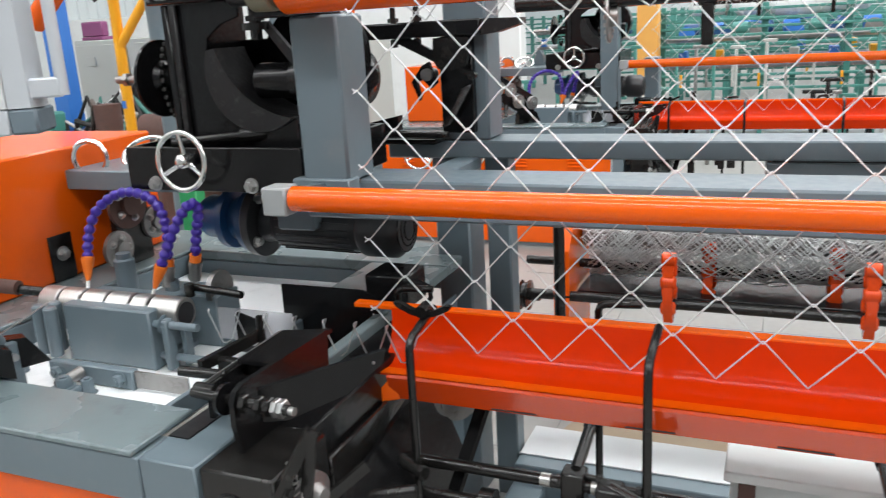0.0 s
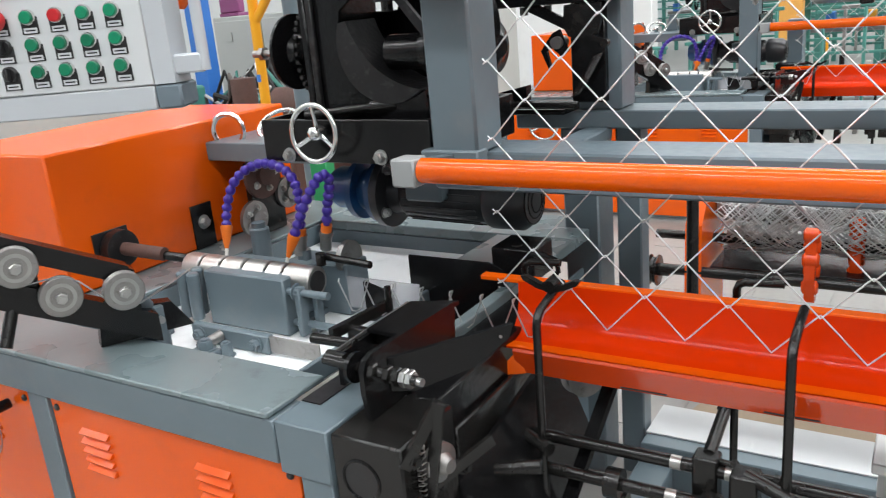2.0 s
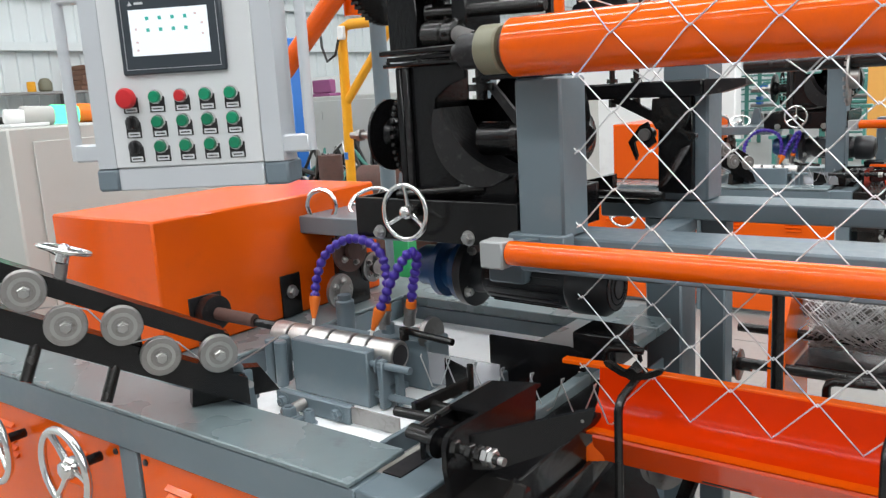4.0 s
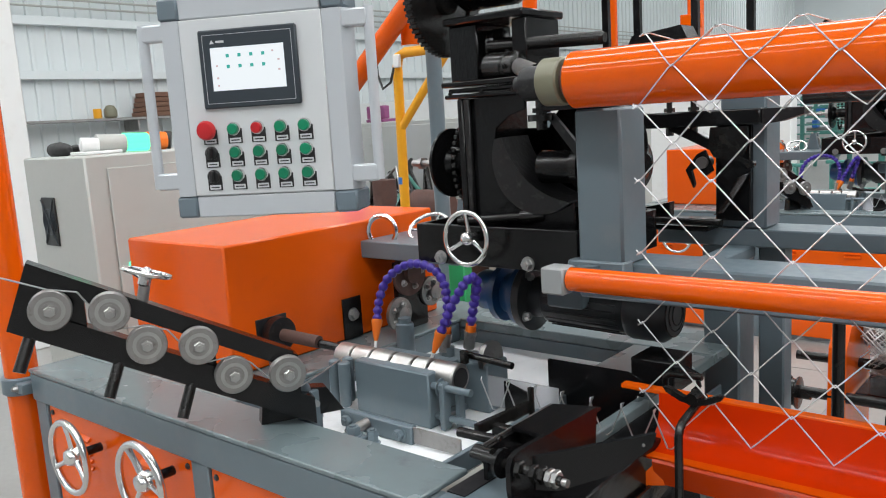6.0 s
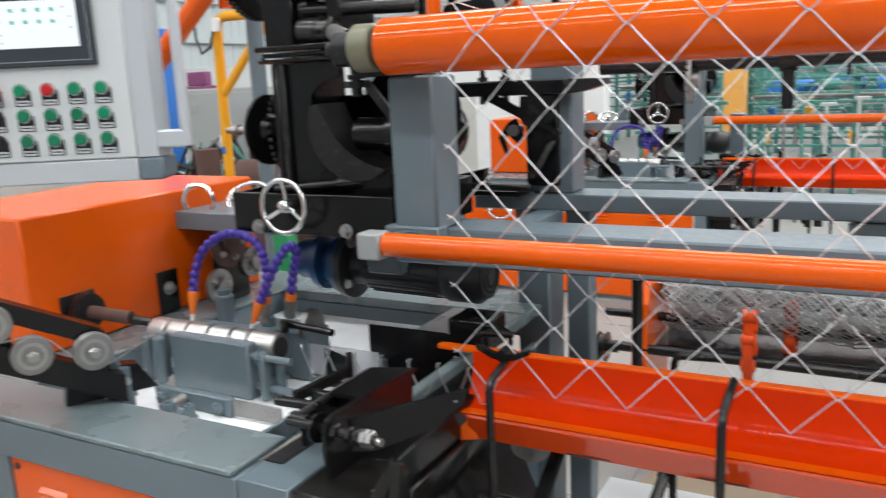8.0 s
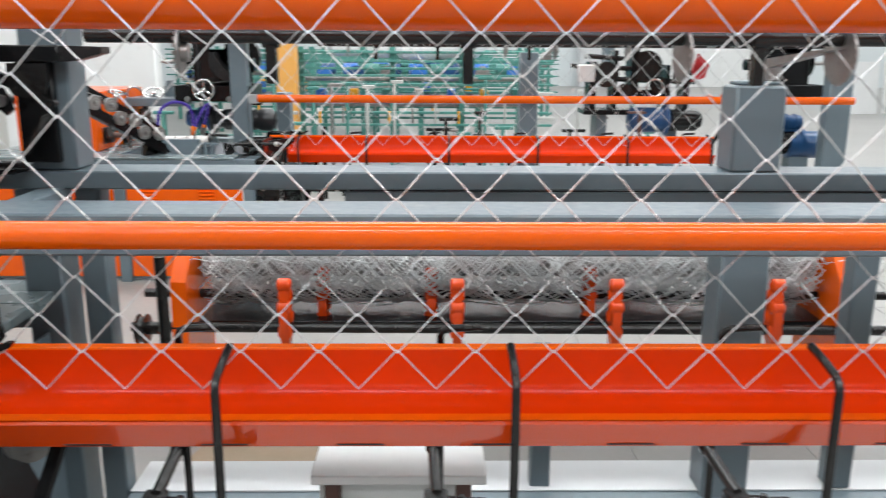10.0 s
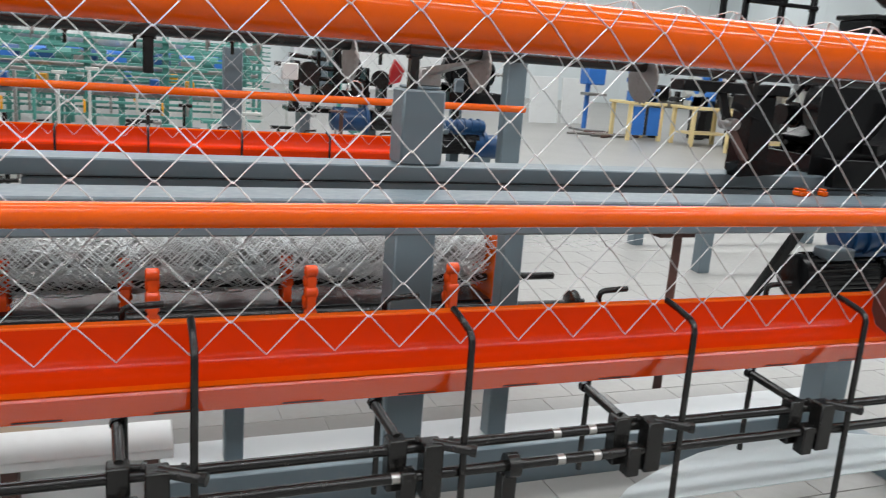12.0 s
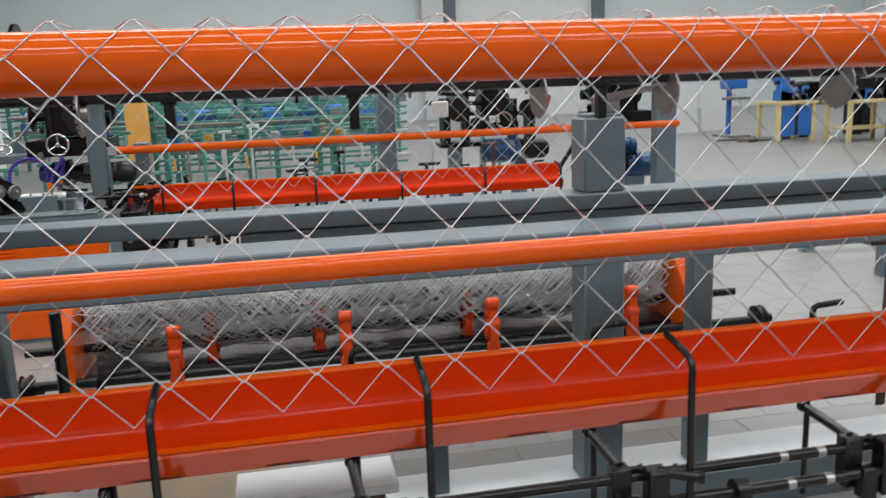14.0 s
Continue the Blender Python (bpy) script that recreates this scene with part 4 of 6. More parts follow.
panel = near(thing("operator_console", tuple(PO), "light grey operator console with touch screen and push buttons", "control console"))
part("case", onp(box(-0.075, 0.300, -0.19, 0.195, -0.13, -0.03, 0.012)), ALU, panel)
part("face", onp(box(-0.045, 0.268, -0.183, 0.186, -0.012, -0.002, 0.002)), PANEL_GREY, panel, "light grey front plate")
for u0, u1 in ((-0.097, -0.046), (0.269, 0.32)):
    part("side_profile", onp(prism([(u0, -0.06), (u0, -0.03), (u0 + 0.012 if u0 < 0 else u1 - 0.03, -0.004), (u1, -0.004) if u0 < 0 else (u1 - 0.012, -0.012), (u1, -0.06)] if u0 < 0 else [(u0, -0.06), (u0, -0.004), (u1 - 0.012, -0.004), (u1, -0.03), (u1, -0.06)], "y", -0.183, 0.186)), ALU, panel)
for v0, v1 in ((-0.230, -0.184), (0.187, 0.233)):
    part("edge_profile", onp(box(-0.044, 0.266, v0, v1, -0.1, -0.004, 0.003)), ALU, panel)
    for u0, u1 in ((-0.092, -0.0445), (0.2665, 0.316)):
        part("corner_cap", onp(box(u0, u1, v0, v1, -0.1, -0.003, 0.005)), CORNER, panel, "dark grey corner cap")
for u0, s in ((-0.137, 1), (0.363, -1)):
    part("handle", onp(tube([(u0, -0.165, -0.02), (u0, 0.185, -0.02)], 0.011, 14)), ALU, panel, "pale tubular handle")
    for v in (-0.15, 0.165):
        part("handle_bracket", onp(box(min(u0, u0 + s * 0.06), max(u0, u0 + s * 0.06), v - 0.018, v + 0.018, -0.034, -0.008, 0.004)), ALU, panel)
scr = part("touch_screen", onp(box(0, 0.215, 0, 0.161, -0.002, 0.008, 0.004)), BEZEL, panel, "touch screen with dark bezel")
part("bezel_line", onp(join(box(0.010, 0.205, 0.150, 0.1508, 0.008, 0.0083, 0), box(0.010, 0.205, 0.010, 0.0108, 0.008, 0.0083, 0), box(0.010, 0.0108, 0.010, 0.150, 0.008, 0.0083, 0), box(0.2042, 0.205, 0.010, 0.150, 0.008, 0.0083, 0))), PANEL_GREY, scr)
part("display", onp(box(0.026, 0.187, 0.036, 0.124, 0.0075, 0.0086, 0)), SCREEN, scr, "lit white display")
part("maker_mark", onp(join(prism([(0.026, 0.132), (0.036, 0.132), (0.031, 0.140)], "z", 0.008, 0.0084), box(0.040, 0.058, 0.1335, 0.138, 0.008, 0.0084, 0))), PANEL_GREY, scr)
for r_ in range(2):
    for c_ in range(4):
        part("icon", onp(box(0.060 + c_ * 0.026, 0.067 + c_ * 0.026, 0.103 - r_ * 0.022, 0.110 - r_ * 0.022, 0.0086, 0.0089, 0)), ICON, scr)
for (u_, v_) in ((0.036, 0.085), (0.160, 0.108), (0.172, 0.090), (0.172, 0.07), (0.036, 0.06), (0.036, 0.045)):
    part("icon", onp(box(u_, u_ + 0.005, v_, v_ + 0.004, 0.0086, 0.0089, 0)), ICON_PINK, scr)
US = (0.002, 0.058, 0.111, 0.163, 0.215)
VS = (-0.044, -0.093, -0.142)
for r_, v in enumerate(VS):
    for c_, u in enumerate(US):
        kind_ = "estop" if (r_, c_) == (0, 0) else ("knob" if c_ == 0 else "push")
        m_ = RED_BTN if (r_, c_) in ((0, 0), (0, 2)) else (BLACK_PL if c_ == 0 else GREEN_BTN)
        if kind_ == "estop":
            bt = part("emergency_stop", onp(lathe((u, v, -0.002), (0, 0, 1), [(0.014, 0), (0.014, 0.012), (0.0205, 0.014), (0.0205, 0.02), (0.017, 0.026), (0.008, 0.028)], 28)), m_, panel, "red mushroom stop button")
        elif kind_ == "knob":
            bt = part("selector_knob", onp(join(lathe((u, v, -0.002), (0, 0, 1), [(0.0145, 0), (0.0145, 0.005), (0.012, 0.008)], 24), box(u - 0.004, u + 0.004, v - 0.012, v + 0.012, 0.005, 0.018, 0.002))), m_, panel, "black selector switch")
        else:
            bt = part("push_button", onp(lathe((u, v, 0.004), (0, 0, 1), [(0.0115, 0), (0.0115, 0.007), (0.010, 0.0085)], 24)), m_, panel)
            part("button_ring", onp(lathe((u, v, -0.002), (0, 0, 1), [(0.0148, 0), (0.0148, 0.005), (0.0135, 0.008), (0.0118, 0.008), (0.0118, 0.006)], 28)), CHROME, bt)
        part("label_plate", onp(box(u - 0.015, u + 0.017, v - 0.030, v + 0.001, -0.002, 0.0006, 0.001)), BLACK_PL, bt)
        part("label", onp(box(u - 0.011, u + 0.014, v - 0.028, v - 0.0185, 0.0006, 0.0012, 0)), PANEL_GREY, bt, "small pale label with a line of print")
        part("print", onp(box(u - 0.008, u + 0.011, v - 0.0245, v - 0.022, 0.0012, 0.0014, 0)), BLACK_PL, bt)
part("arm", onp(join(box(0.06, 0.16, 0.2335, 0.75, -0.11, -0.03, 0.01))), PANEL_GREY, panel)

# left orange pole
pole = near(thing("orange_pole", (-2.62, 0.90, 0), "orange round pole with a grey clamp collar beside the table", "pole"))
part("tube", cyl((-2.66, 0.90, 0), (-2.66, 0.90, 2.6), 0.05, 28), ORANGE, pole)
part("collar", cyl((-2.66, 0.90, 0.70), (-2.66, 0.90, 0.755), 0.062, 28, bev=0.004), GREY, pole)
part("clamp", box(-2.64, -2.57, 0.86, 0.90, 0.71, 0.745, 0.003), GREY, pole)
part("bolt", hexbolt((-2.61, 0.86, 0.727), (0, -1, 0), 0.01, 0.01), BOLT, pole)

# ejector and cutter unit at the table's end
ej = near(thing("cutter_unit", (-0.8, 1.1, 0.0), "black oily cutter and guide unit with bolts and levers", "cutter unit"))
part("box", box(-0.842, -0.70, 0.895, 1.06, 0.55, 0.775, 0.004), BLACK_OIL, ej)
part("recess", cyl((-0.785, 0.8945, 0.70), (-0.785, 0.896, 0.70), 0.035, 30), BLACK_PL, ej)
part("recess_ring", ring((-0.785, 0.895, 0.70), (0, 1, 0), 0.036, 0.003, 30, 6), BLACK, ej)
for (bx, bz) in ((-0.715, 0.745), (-0.715, 0.67)):
    part("bolt", hexbolt((-0.699, 0.92, bz), (1, -0.2, 0), 0.014, 0.012), BLACK_OIL, ej)
part("side_plate", prism([(0.955, 0.776), (0.946, 0.83), (0.947, 0.87), (0.957, 0.886), (0.975, 0.892), (1.08, 0.889), (1.25, 0.884), (1.24, 0.80), (1.17, 0.776)], "x", -0.806, -0.796), BLACK, ej)
part("side_plate", prism([(1.02, 0.792), (1.02, 0.855), (1.26, 0.861), (1.27, 0.80)], "x", -0.912, -0.902), BLACK, ej)
part("top_plate", prism([(-0.90, 1.10), (-0.807, 1.10), (-0.807, 1.284), (-0.90, 1.25)], "z", 0.864, 0.872), BLACK, ej)
part("wing_plate", ([(-0.775, 0.985, 0.885), (-0.645, 1.19, 0.885), (-0.65, 1.18, 0.86), (-0.69, 1.115, 0.825), (-0.75, 1.02, 0.815), (-0.775, 0.985, 0.825)] + [(-0.767, 0.98, 0.885), (-0.637, 1.185, 0.885), (-0.642, 1.175, 0.86), (-0.682, 1.11, 0.825), (-0.742, 1.015, 0.815), (-0.767, 0.98, 0.825)], [(0, 1, 2, 3, 4, 5), (11, 10, 9, 8, 7, 6)] + [(i, i + 6, (i + 1) % 6 + 6, (i + 1) % 6) for i in range(6)]), BLACK, ej, "black wing plate")
part("spindle", cyl((-0.90, 0.975, 0.865), (-0.695, 0.955, 0.868), 0.009, 14), BLACK_OIL, ej)
part("spindle_end", cyl((-0.695, 0.955, 0.868), (-0.685, 0.954, 0.868), 0.007, 14), BOLT, ej, "bright threaded spindle end")
for nx in (-0.79, -0.76, -0.742, -0.728, -0.716):
    part("nut", lathe((nx, 0.96, 0.867), (1, 0, 0), [(0.014, 0), (0.016, 0.002), (0.016, 0.009), (0.014, 0.011)], 6), BOLT if nx > -0.735 else BLACK_OIL, ej)
part("washer", cyl((-0.83, 0.967, 0.866), (-0.822, 0.966, 0.866), 0.027, 24), BLACK, ej)
for (a_, b_, r_) in (((-1.004, 1.064, 0.853), (-0.905, 1.070, 0.853), 0.010), ((-0.90, 0.985, 0.866), (-0.86, 0.982, 0.866), 0.013)):
    part("rod", cyl(a_, b_, r_, 12), BLACK_OIL, ej)
part("slide_bar", beam((-0.985, 1.096, 0.85), (-0.965, 1.262, 0.852), 0.012, 0.022), BLACK_OIL, ej, "flat black slide bar")
part("slide_block", box(-0.973, -0.86, 1.128, 1.148, 0.826, 0.853, 0.003), BLACK_OIL, ej)
part("slide_block", box(-0.95, -0.91, 1.06, 1.127, 0.80, 0.84, 0.003), BLACK_OIL, ej)
part("pin", cyl((-0.958, 1.255, 0.835), (-0.958, 1.255, 0.895), 0.007, 12), BLACK_OIL, ej)
for (a_, b_) in (((-0.70, 0.90, 0.74), (-0.66, 0.96, 0.84)), ((-0.69, 0.93, 0.60), (-0.655, 0.95, 0.84)), ((-0.71, 0.92, 0.66), (-0.62, 1.05, 0.73))):
    part("lever", beam(a_, b_, 0.008, 0.02), BLACK_OIL, ej)
part("spring_hub", lathe((-0.69, 0.97, 0.72), (1, -0.2, 0), [(0.02, 0), (0.034, 0.005), (0.034, 0.02), (0.02, 0.024), (0.012, 0.04)], 22), DULL_STEEL, ej)
part("column", box(-0.82, -0.70, 0.93, 1.05, 0.0, 0.549, 0.004), BLACK_OIL, ej)
part("guard_box", box(-0.838, -0.735, 1.062, 1.60, 0.30, 0.772, 0.004), BLACK, ej, "black guard box beside the table end")
part("guide_plate", box(-0.734, -0.722, 1.10, 1.34, 0.45, 0.70, 0.003), BLACK_OIL, ej)
part("chute_plate", ([(-0.70, 1.06, 0.62), (-0.70, 1.50, 0.70), (-0.62, 1.50, 0.50), (-0.62, 1.0, 0.36), (-0.71, 1.06, 0.62), (-0.71, 1.50, 0.70), (-0.63, 1.50, 0.50), (-0.63, 1.0, 0.36)], [(0, 1, 2, 3), (7, 6, 5, 4), (0, 4, 5, 1), (1, 5, 6, 2), (2, 6, 7, 3), (3, 7, 4, 0)]), BLACK, ej)
for k in range(9):
    y_, z_ = 1.02 + 0.06 * (k % 3), 0.70 - 0.075 * (k // 3)
    part("bolt", hexbolt((-0.70 + 0.012 * (k % 3), y_ - 0.1, z_ - 0.03), (1, -0.4, 0.1), 0.011, 0.011), BOLT if k % 3 == 0 else BLACK_OIL, ej)
part("cross_tube", cyl((-0.735, 1.15, 0.58), (-0.60, 1.19, 0.60), 0.014, 18), BLACK_OIL, ej)
part("pulley", lathe((-0.62, 1.44, 0.69), (1, -0.5, 0), [(0.05, 0), (0.058, 0.004), (0.05, 0.012), (0.05, 0.022), (0.058, 0.03), (0.02, 0.034), (0.012, 0.06)], 26), DULL_STEEL, ej, "dull steel pulley")
part("arm_bar", beam((-0.53, 1.46, 0.74), (-0.60, 1.30, 0.45), 0.03, 0.012), BLACK, ej)
for (p_, d_, r_) in (((-0.66, 1.165, 0.868), (1, -0.6, 0), 0.006), ((-0.80, 0.894, 0.60), (0, -1, 0), 0.011), ((-0.74, 0.894, 0.62), (0, -1, 0), 0.010)):
    part("bolt", hexbolt(p_, d_, r_, 0.006), BOLT, ej)
part("tension_spring", tube([(-0.69 + 0.008 * math.cos(k * 1.05), 0.935 + 0.008 * math.sin(k * 1.05), 0.62 + 0.0016 * k) for k in range(110)], 0.0016, 5), DULL_STEEL, ej)
part("edge_bar", beam((-0.912, 1.02, 0.859), (-0.912, 1.26, 0.864), 0.004, 0.006), DULL_STEEL, ej)
# black stop plates behind the spiral's way
bp_ = near(thing("stop_plate", (-1.0, 1.6, TZ), "black upright stop plate with a clamp block", "plate"))
part("plate", prism([(-1.125, TZ - 0.11), (-0.88, TZ - 0.11), (-0.88, TZ), (-0.86, TZ), (-0.86, 0.83), (-0.90, 0.845), (-1.125, 0.845)], "y", 1.58, 1.588), BLACK, bp_)
part("plate", prism([(-1.165, TZ - 0.07), (-1.09, TZ - 0.07), (-1.09, TZ + 0.01), (-1.165, TZ + 0.03)], "y", 1.44, 1.447), BLACK, bp_)
part("clear_guard", box(-1.23, -1.02, 1.46, 1.463, TZ - 0.05, TZ + 0.03, 0), CLEAR, bp_, "clear plastic guard")
part("clamp_block", box(-0.912, -0.80, 1.62, 1.73, TZ, 0.872, 0.004), BLACK, bp_)
for cy_ in (1.65, 1.70):
    part("clamp_screw", lathe((-0.856, cy_, 0.872), (0, 0, 1), [(0.013, 0), (0.013, 0.002), (0.007, 0.002)], 16), BLACK_OIL, bp_)
part("hook_plate", tube([(-0.80, 1.61, 0.868), (-0.76, 1.60, 0.872), (-0.735, 1.60, 0.862), (-0.73, 1.60, 0.835), (-0.745, 1.60, 0.818)], 0.006, 8), BLACK, bp_)
near(single("angle_strip", join(box(-0.99, -0.86, 1.80, 1.82, TZ, TZ + 0.01), box(-0.88, -0.86, 1.60, 1.80, TZ, TZ + 0.008)), GREY, "flat grey strip on the table", "strip"))
# spiral being woven: a flattened coil that leaves the forming cylinder
coil = []
for k in range(7):
    xk = -1.179 + k * 0.0745
    coil += [(xk, 1.370, 0.850), (xk + 0.004, 1.362, 0.846), (xk + 0.032, 1.365, 0.776), (xk + 0.037, 1.374, 0.772), (xk + 0.041, 1.388, 0.776), (xk + 0.070, 1.390, 0.846)]
near(single("spiral_wire", tube(coil, 0.0017, 6), ZINC, "fresh flat coil of wire leaving the forming cylinder", "wire"))

# hook stands on two rods under the trough
rods = near(thing("rod_pair", (1.0, 1.32, 0.5), "two dark steel rods under the trough with bright marks", "rods"))
for (zz, yy) in ((0.577, 1.335), (0.525, 1.30)):
    part("rod", cyl((-0.70, yy, zz), (MX1, yy, zz), 0.013, 18), BLACK_OIL, rods)
    for xx in (-0.40, -0.30, 0.78, 0.86, 1.20, 1.30):
        part("bright_mark", cyl((xx, yy, zz), (xx + 0.02, yy, zz), 0.0136, 18), STEEL, rods)
for xx in (-0.5, 1.08, 2.6):
    part("stand", join(box(xx - 0.02, xx + 0.02, 1.30, 1.34, 0.10, 0.50, 0.004), cyl((xx - 0.015, 1.30, 0.525), (xx + 0.015, 1.30, 0.525), 0.03, 20)), BLACK_OIL, rods)


def mesh_hook(x, wing=False):
    t = near(thing("mesh_hook", (x, 1.30, 0.3), "black bent rod hook clamped to the rods", "hook", "mesh hooks"))
    part("front_rod", tube([(x + 0.004, 1.280, 0.30), (x, 1.283, 0.60), (x, 1.285, 0.842), (x, 1.291, 0.856), (x, 1.304, 0.865), (x, 1.36, 0.877), (x, 1.41, 0.884)], 0.0085, 10), BLACK_OIL, t)
    part("clamp_block", box(x - 0.168, x - 0.122, 1.318, 1.362, 0.478, 0.606, 0.004), BLACK_OIL, t)
    part("clamp_block", box(x - 0.094, x - 0.046, 1.282, 1.33, 0.468, 0.606, 0.004), BLACK_OIL, t)
    part("clamp_plate", box(x - 0.146, x - 0.108, 1.279, 1.3175, 0.462, 0.545, 0.004), BLACK_OIL, t)
    part("rear_stud", join(cyl((x - 0.143, 1.345, 0.600), (x - 0.150, 1.505, 0.612), 0.0125, 14), cyl((x - 0.150, 1.505, 0.612), (x - 0.151, 1.522, 0.613), 0.016, 8)), BLACK_OIL, t)
    part("front_stud", join(cyl((x - 0.068, 1.305, 0.600), (x + 0.012, 1.268, 0.592), 0.0125, 14), cyl((x + 0.012, 1.268, 0.592), (x + 0.024, 1.262, 0.591), 0.015, 8)), BLACK_OIL, t)
    for bx_, by_ in ((x - 0.122, 1.34), (x - 0.046, 1.32)):
        part("set_screw", join(cyl((bx_, by_, 0.595), (bx_ + 0.022, by_ - 0.004, 0.596), 0.006, 10), cyl((bx_ + 0.022, by_ - 0.004, 0.596), (bx_ + 0.032, by_ - 0.006, 0.596), 0.010, 6)), BLACK_OIL, t)
    part("rear_hook", tube([(x - 0.135, 1.52, 0.36), (x - 0.135, 1.52, 0.865), (x - 0.131, 1.52, 0.876), (x - 0.120, 1.52, 0.881), (x - 0.05, 1.522, 0.884)], 0.008, 10), BLACK_OIL, t)
    if wing:
        for s_ in (-1, 1):
            part("wing", prism([(x + s_ * 0.004, 0.884), (x + s_ * 0.026, 0.888), (x + s_ * 0.056, 0.902), (x + s_ * 0.062, 0.911), (x + s_ * 0.05, 0.912), (x + s_ * 0.022, 0.899), (x + s_ * 0.004, 0.896)], "y", 1.352, 1.366), BLACK_OIL, t)
        part("nut", cyl((x, 1.345, 0.897), (x, 1.375, 0.899), 0.013, 12), BLACK_OIL, t)
    return t


for x_, w_ in ((-0.64, True), (-0.19, False), (0.355, False), (0.945, False), (1.54, False), (2.10, False)):
    mesh_hook(x_, w_)

# white box below, dark legs
wb = near(thing("white_cover_box", (0.13, 1.7, 0), "white sheet cover on rusty brown legs", "cover"))
part("top", box(-0.08, 0.33, 1.63, 1.80, 0.455, 0.48, 0.003), WHITE, wb)
part("front", box(-0.07, 0.30, 1.70, 1.705, 0.24, 0.454, 0.002), WHITE, wb)
for lx in (-0.05, 0.26):
    part("leg", box(lx, lx + 0.035, 1.64, 1.69, 0.0, 0.454, 0.003), RUST, wb)
near(single("white_sheet", prism([(1.45, 1.40), (2.70, 1.40), (2.66, 1.58), (2.52, 1.635), (2.35, 1.66), (2.1, 1.655), (1.9, 1.62), (1.7, 1.55), (1.55, 1.48)], "z", 0.30, 0.304), mat("pale_blue_sheet", (0.48, 0.53, 0.54), 0.4, vary=0.08, scale=3, bump=0.05), "white sheet lying across the lower frame", "sheet"))

# rear post with its levers and spring
lev = near(thing("lever_gear", (-0.85, 2.1, 1.12), "black levers, disc and coil spring on a grey rear post", "lever gear"))
part("post", box(-0.865, -0.742, 2.085, 2.20, 1.126, 1.60, 0.006), GREY, lev)
# The post's front face is shaded by a black sheet laid over it.
part("post_plate", box(-0.87, -0.775, 2.06, 2.0845, 1.15, 1.407, 0.003), BLACK, lev, "black sheet standing for the shade on the post's front")
part("cross_plate", box(-1.10, -0.74, 2.03, 2.11, 1.408, 1.450, 0.004), BLACK, lev)
part("tongue", prism([(-0.739, 1.408), (-0.70, 1.412), (-0.634, 1.430), (-0.634, 1.446), (-0.70, 1.448), (-0.739, 1.448)], "y", 2.04, 2.10), CAST, lev, "worn grey tongue of the cross plate")
for bx_ in (-1.0, -0.93):
    part("bolt", join(cyl((bx_, 2.06, 1.45), (bx_, 2.06, 1.49), 0.008, 10), cyl((bx_, 2.06, 1.451), (bx_, 2.06, 1.462), 0.015, 6)), BLACK_OIL, lev)
    part("nut", cyl((bx_, 2.06, 1.385), (bx_, 2.06, 1.407), 0.011, 6), BLACK_OIL, lev)
part("disc", lathe((-1.115, 2.03, 1.31), (1, -0.2, 0), [(0.03, 0), (0.078, 0.005), (0.078, 0.03), (0.06, 0.035), (0.03, 0.06)], 28), BLACK, lev)
part("lever", beam((-0.985, 2.045, 1.412), (-0.85, 2.045, 1.345), 0.014, 0.026), BLACK, lev)
part("hub_plate", prism([(-0.875, 1.405), (-0.775, 1.405), (-0.775, 1.365), (-0.785, 1.33), (-0.83, 1.318), (-0.865, 1.325), (-0.88, 1.35)], "y", 2.036, 2.05), BLACK_OIL, lev, "black pivot plate")
part("beak", prism([(-0.885, 1.345), (-0.905, 1.335), (-0.938, 1.292), (-0.917, 1.243), (-0.913, 1.255), (-0.922, 1.29), (-0.905, 1.30), (-0.88, 1.275), (-0.862, 1.29)], "y", 2.02, 2.034), BLACK, lev, "curved black catch")
part("pivot", cyl((-0.889, 2.008, 1.312), (-0.889, 2.06, 1.312), 0.016, 18), DULL_STEEL, lev)
part("arm", join(beam((-0.80, 2.02, 1.325), (-0.762, 2.02, 1.308), 0.01, 0.012), cyl((-0.76, 2.012, 1.306), (-0.76, 2.03, 1.306), 0.011, 12)), BLACK_OIL, lev)
sp_pts = []
for k in range(22 * 8 + 1):
    a = 2 * math.pi * k / 8
    f_ = k / (22 * 8)
    sp_pts.append((-0.782 - 0.066 * f_ + 0.0145 * math.cos(a), 2.03 + 0.0145 * math.sin(a), 1.278 - 0.105 * f_ + 0.006 * math.cos(a)))
part("spring", tube(sp_pts, 0.0015, 5), BLACK_OIL, lev, "dark coil spring")
part("pedal", prism([(-1.09, 1.181), (-0.976, 1.205), (-0.978, 1.164), (-1.09, 1.155)], "y", 2.0, 2.03), BLACK, lev)
part("pedal_bar", cyl((-1.06, 2.0, 1.155), (-0.83, 2.0, 1.152), 0.011, 12), BLACK_OIL, lev)
part("foot", box(-1.05, -0.87, 2.0, 2.20, 1.126, 1.14, 0.003), BLACK, lev)


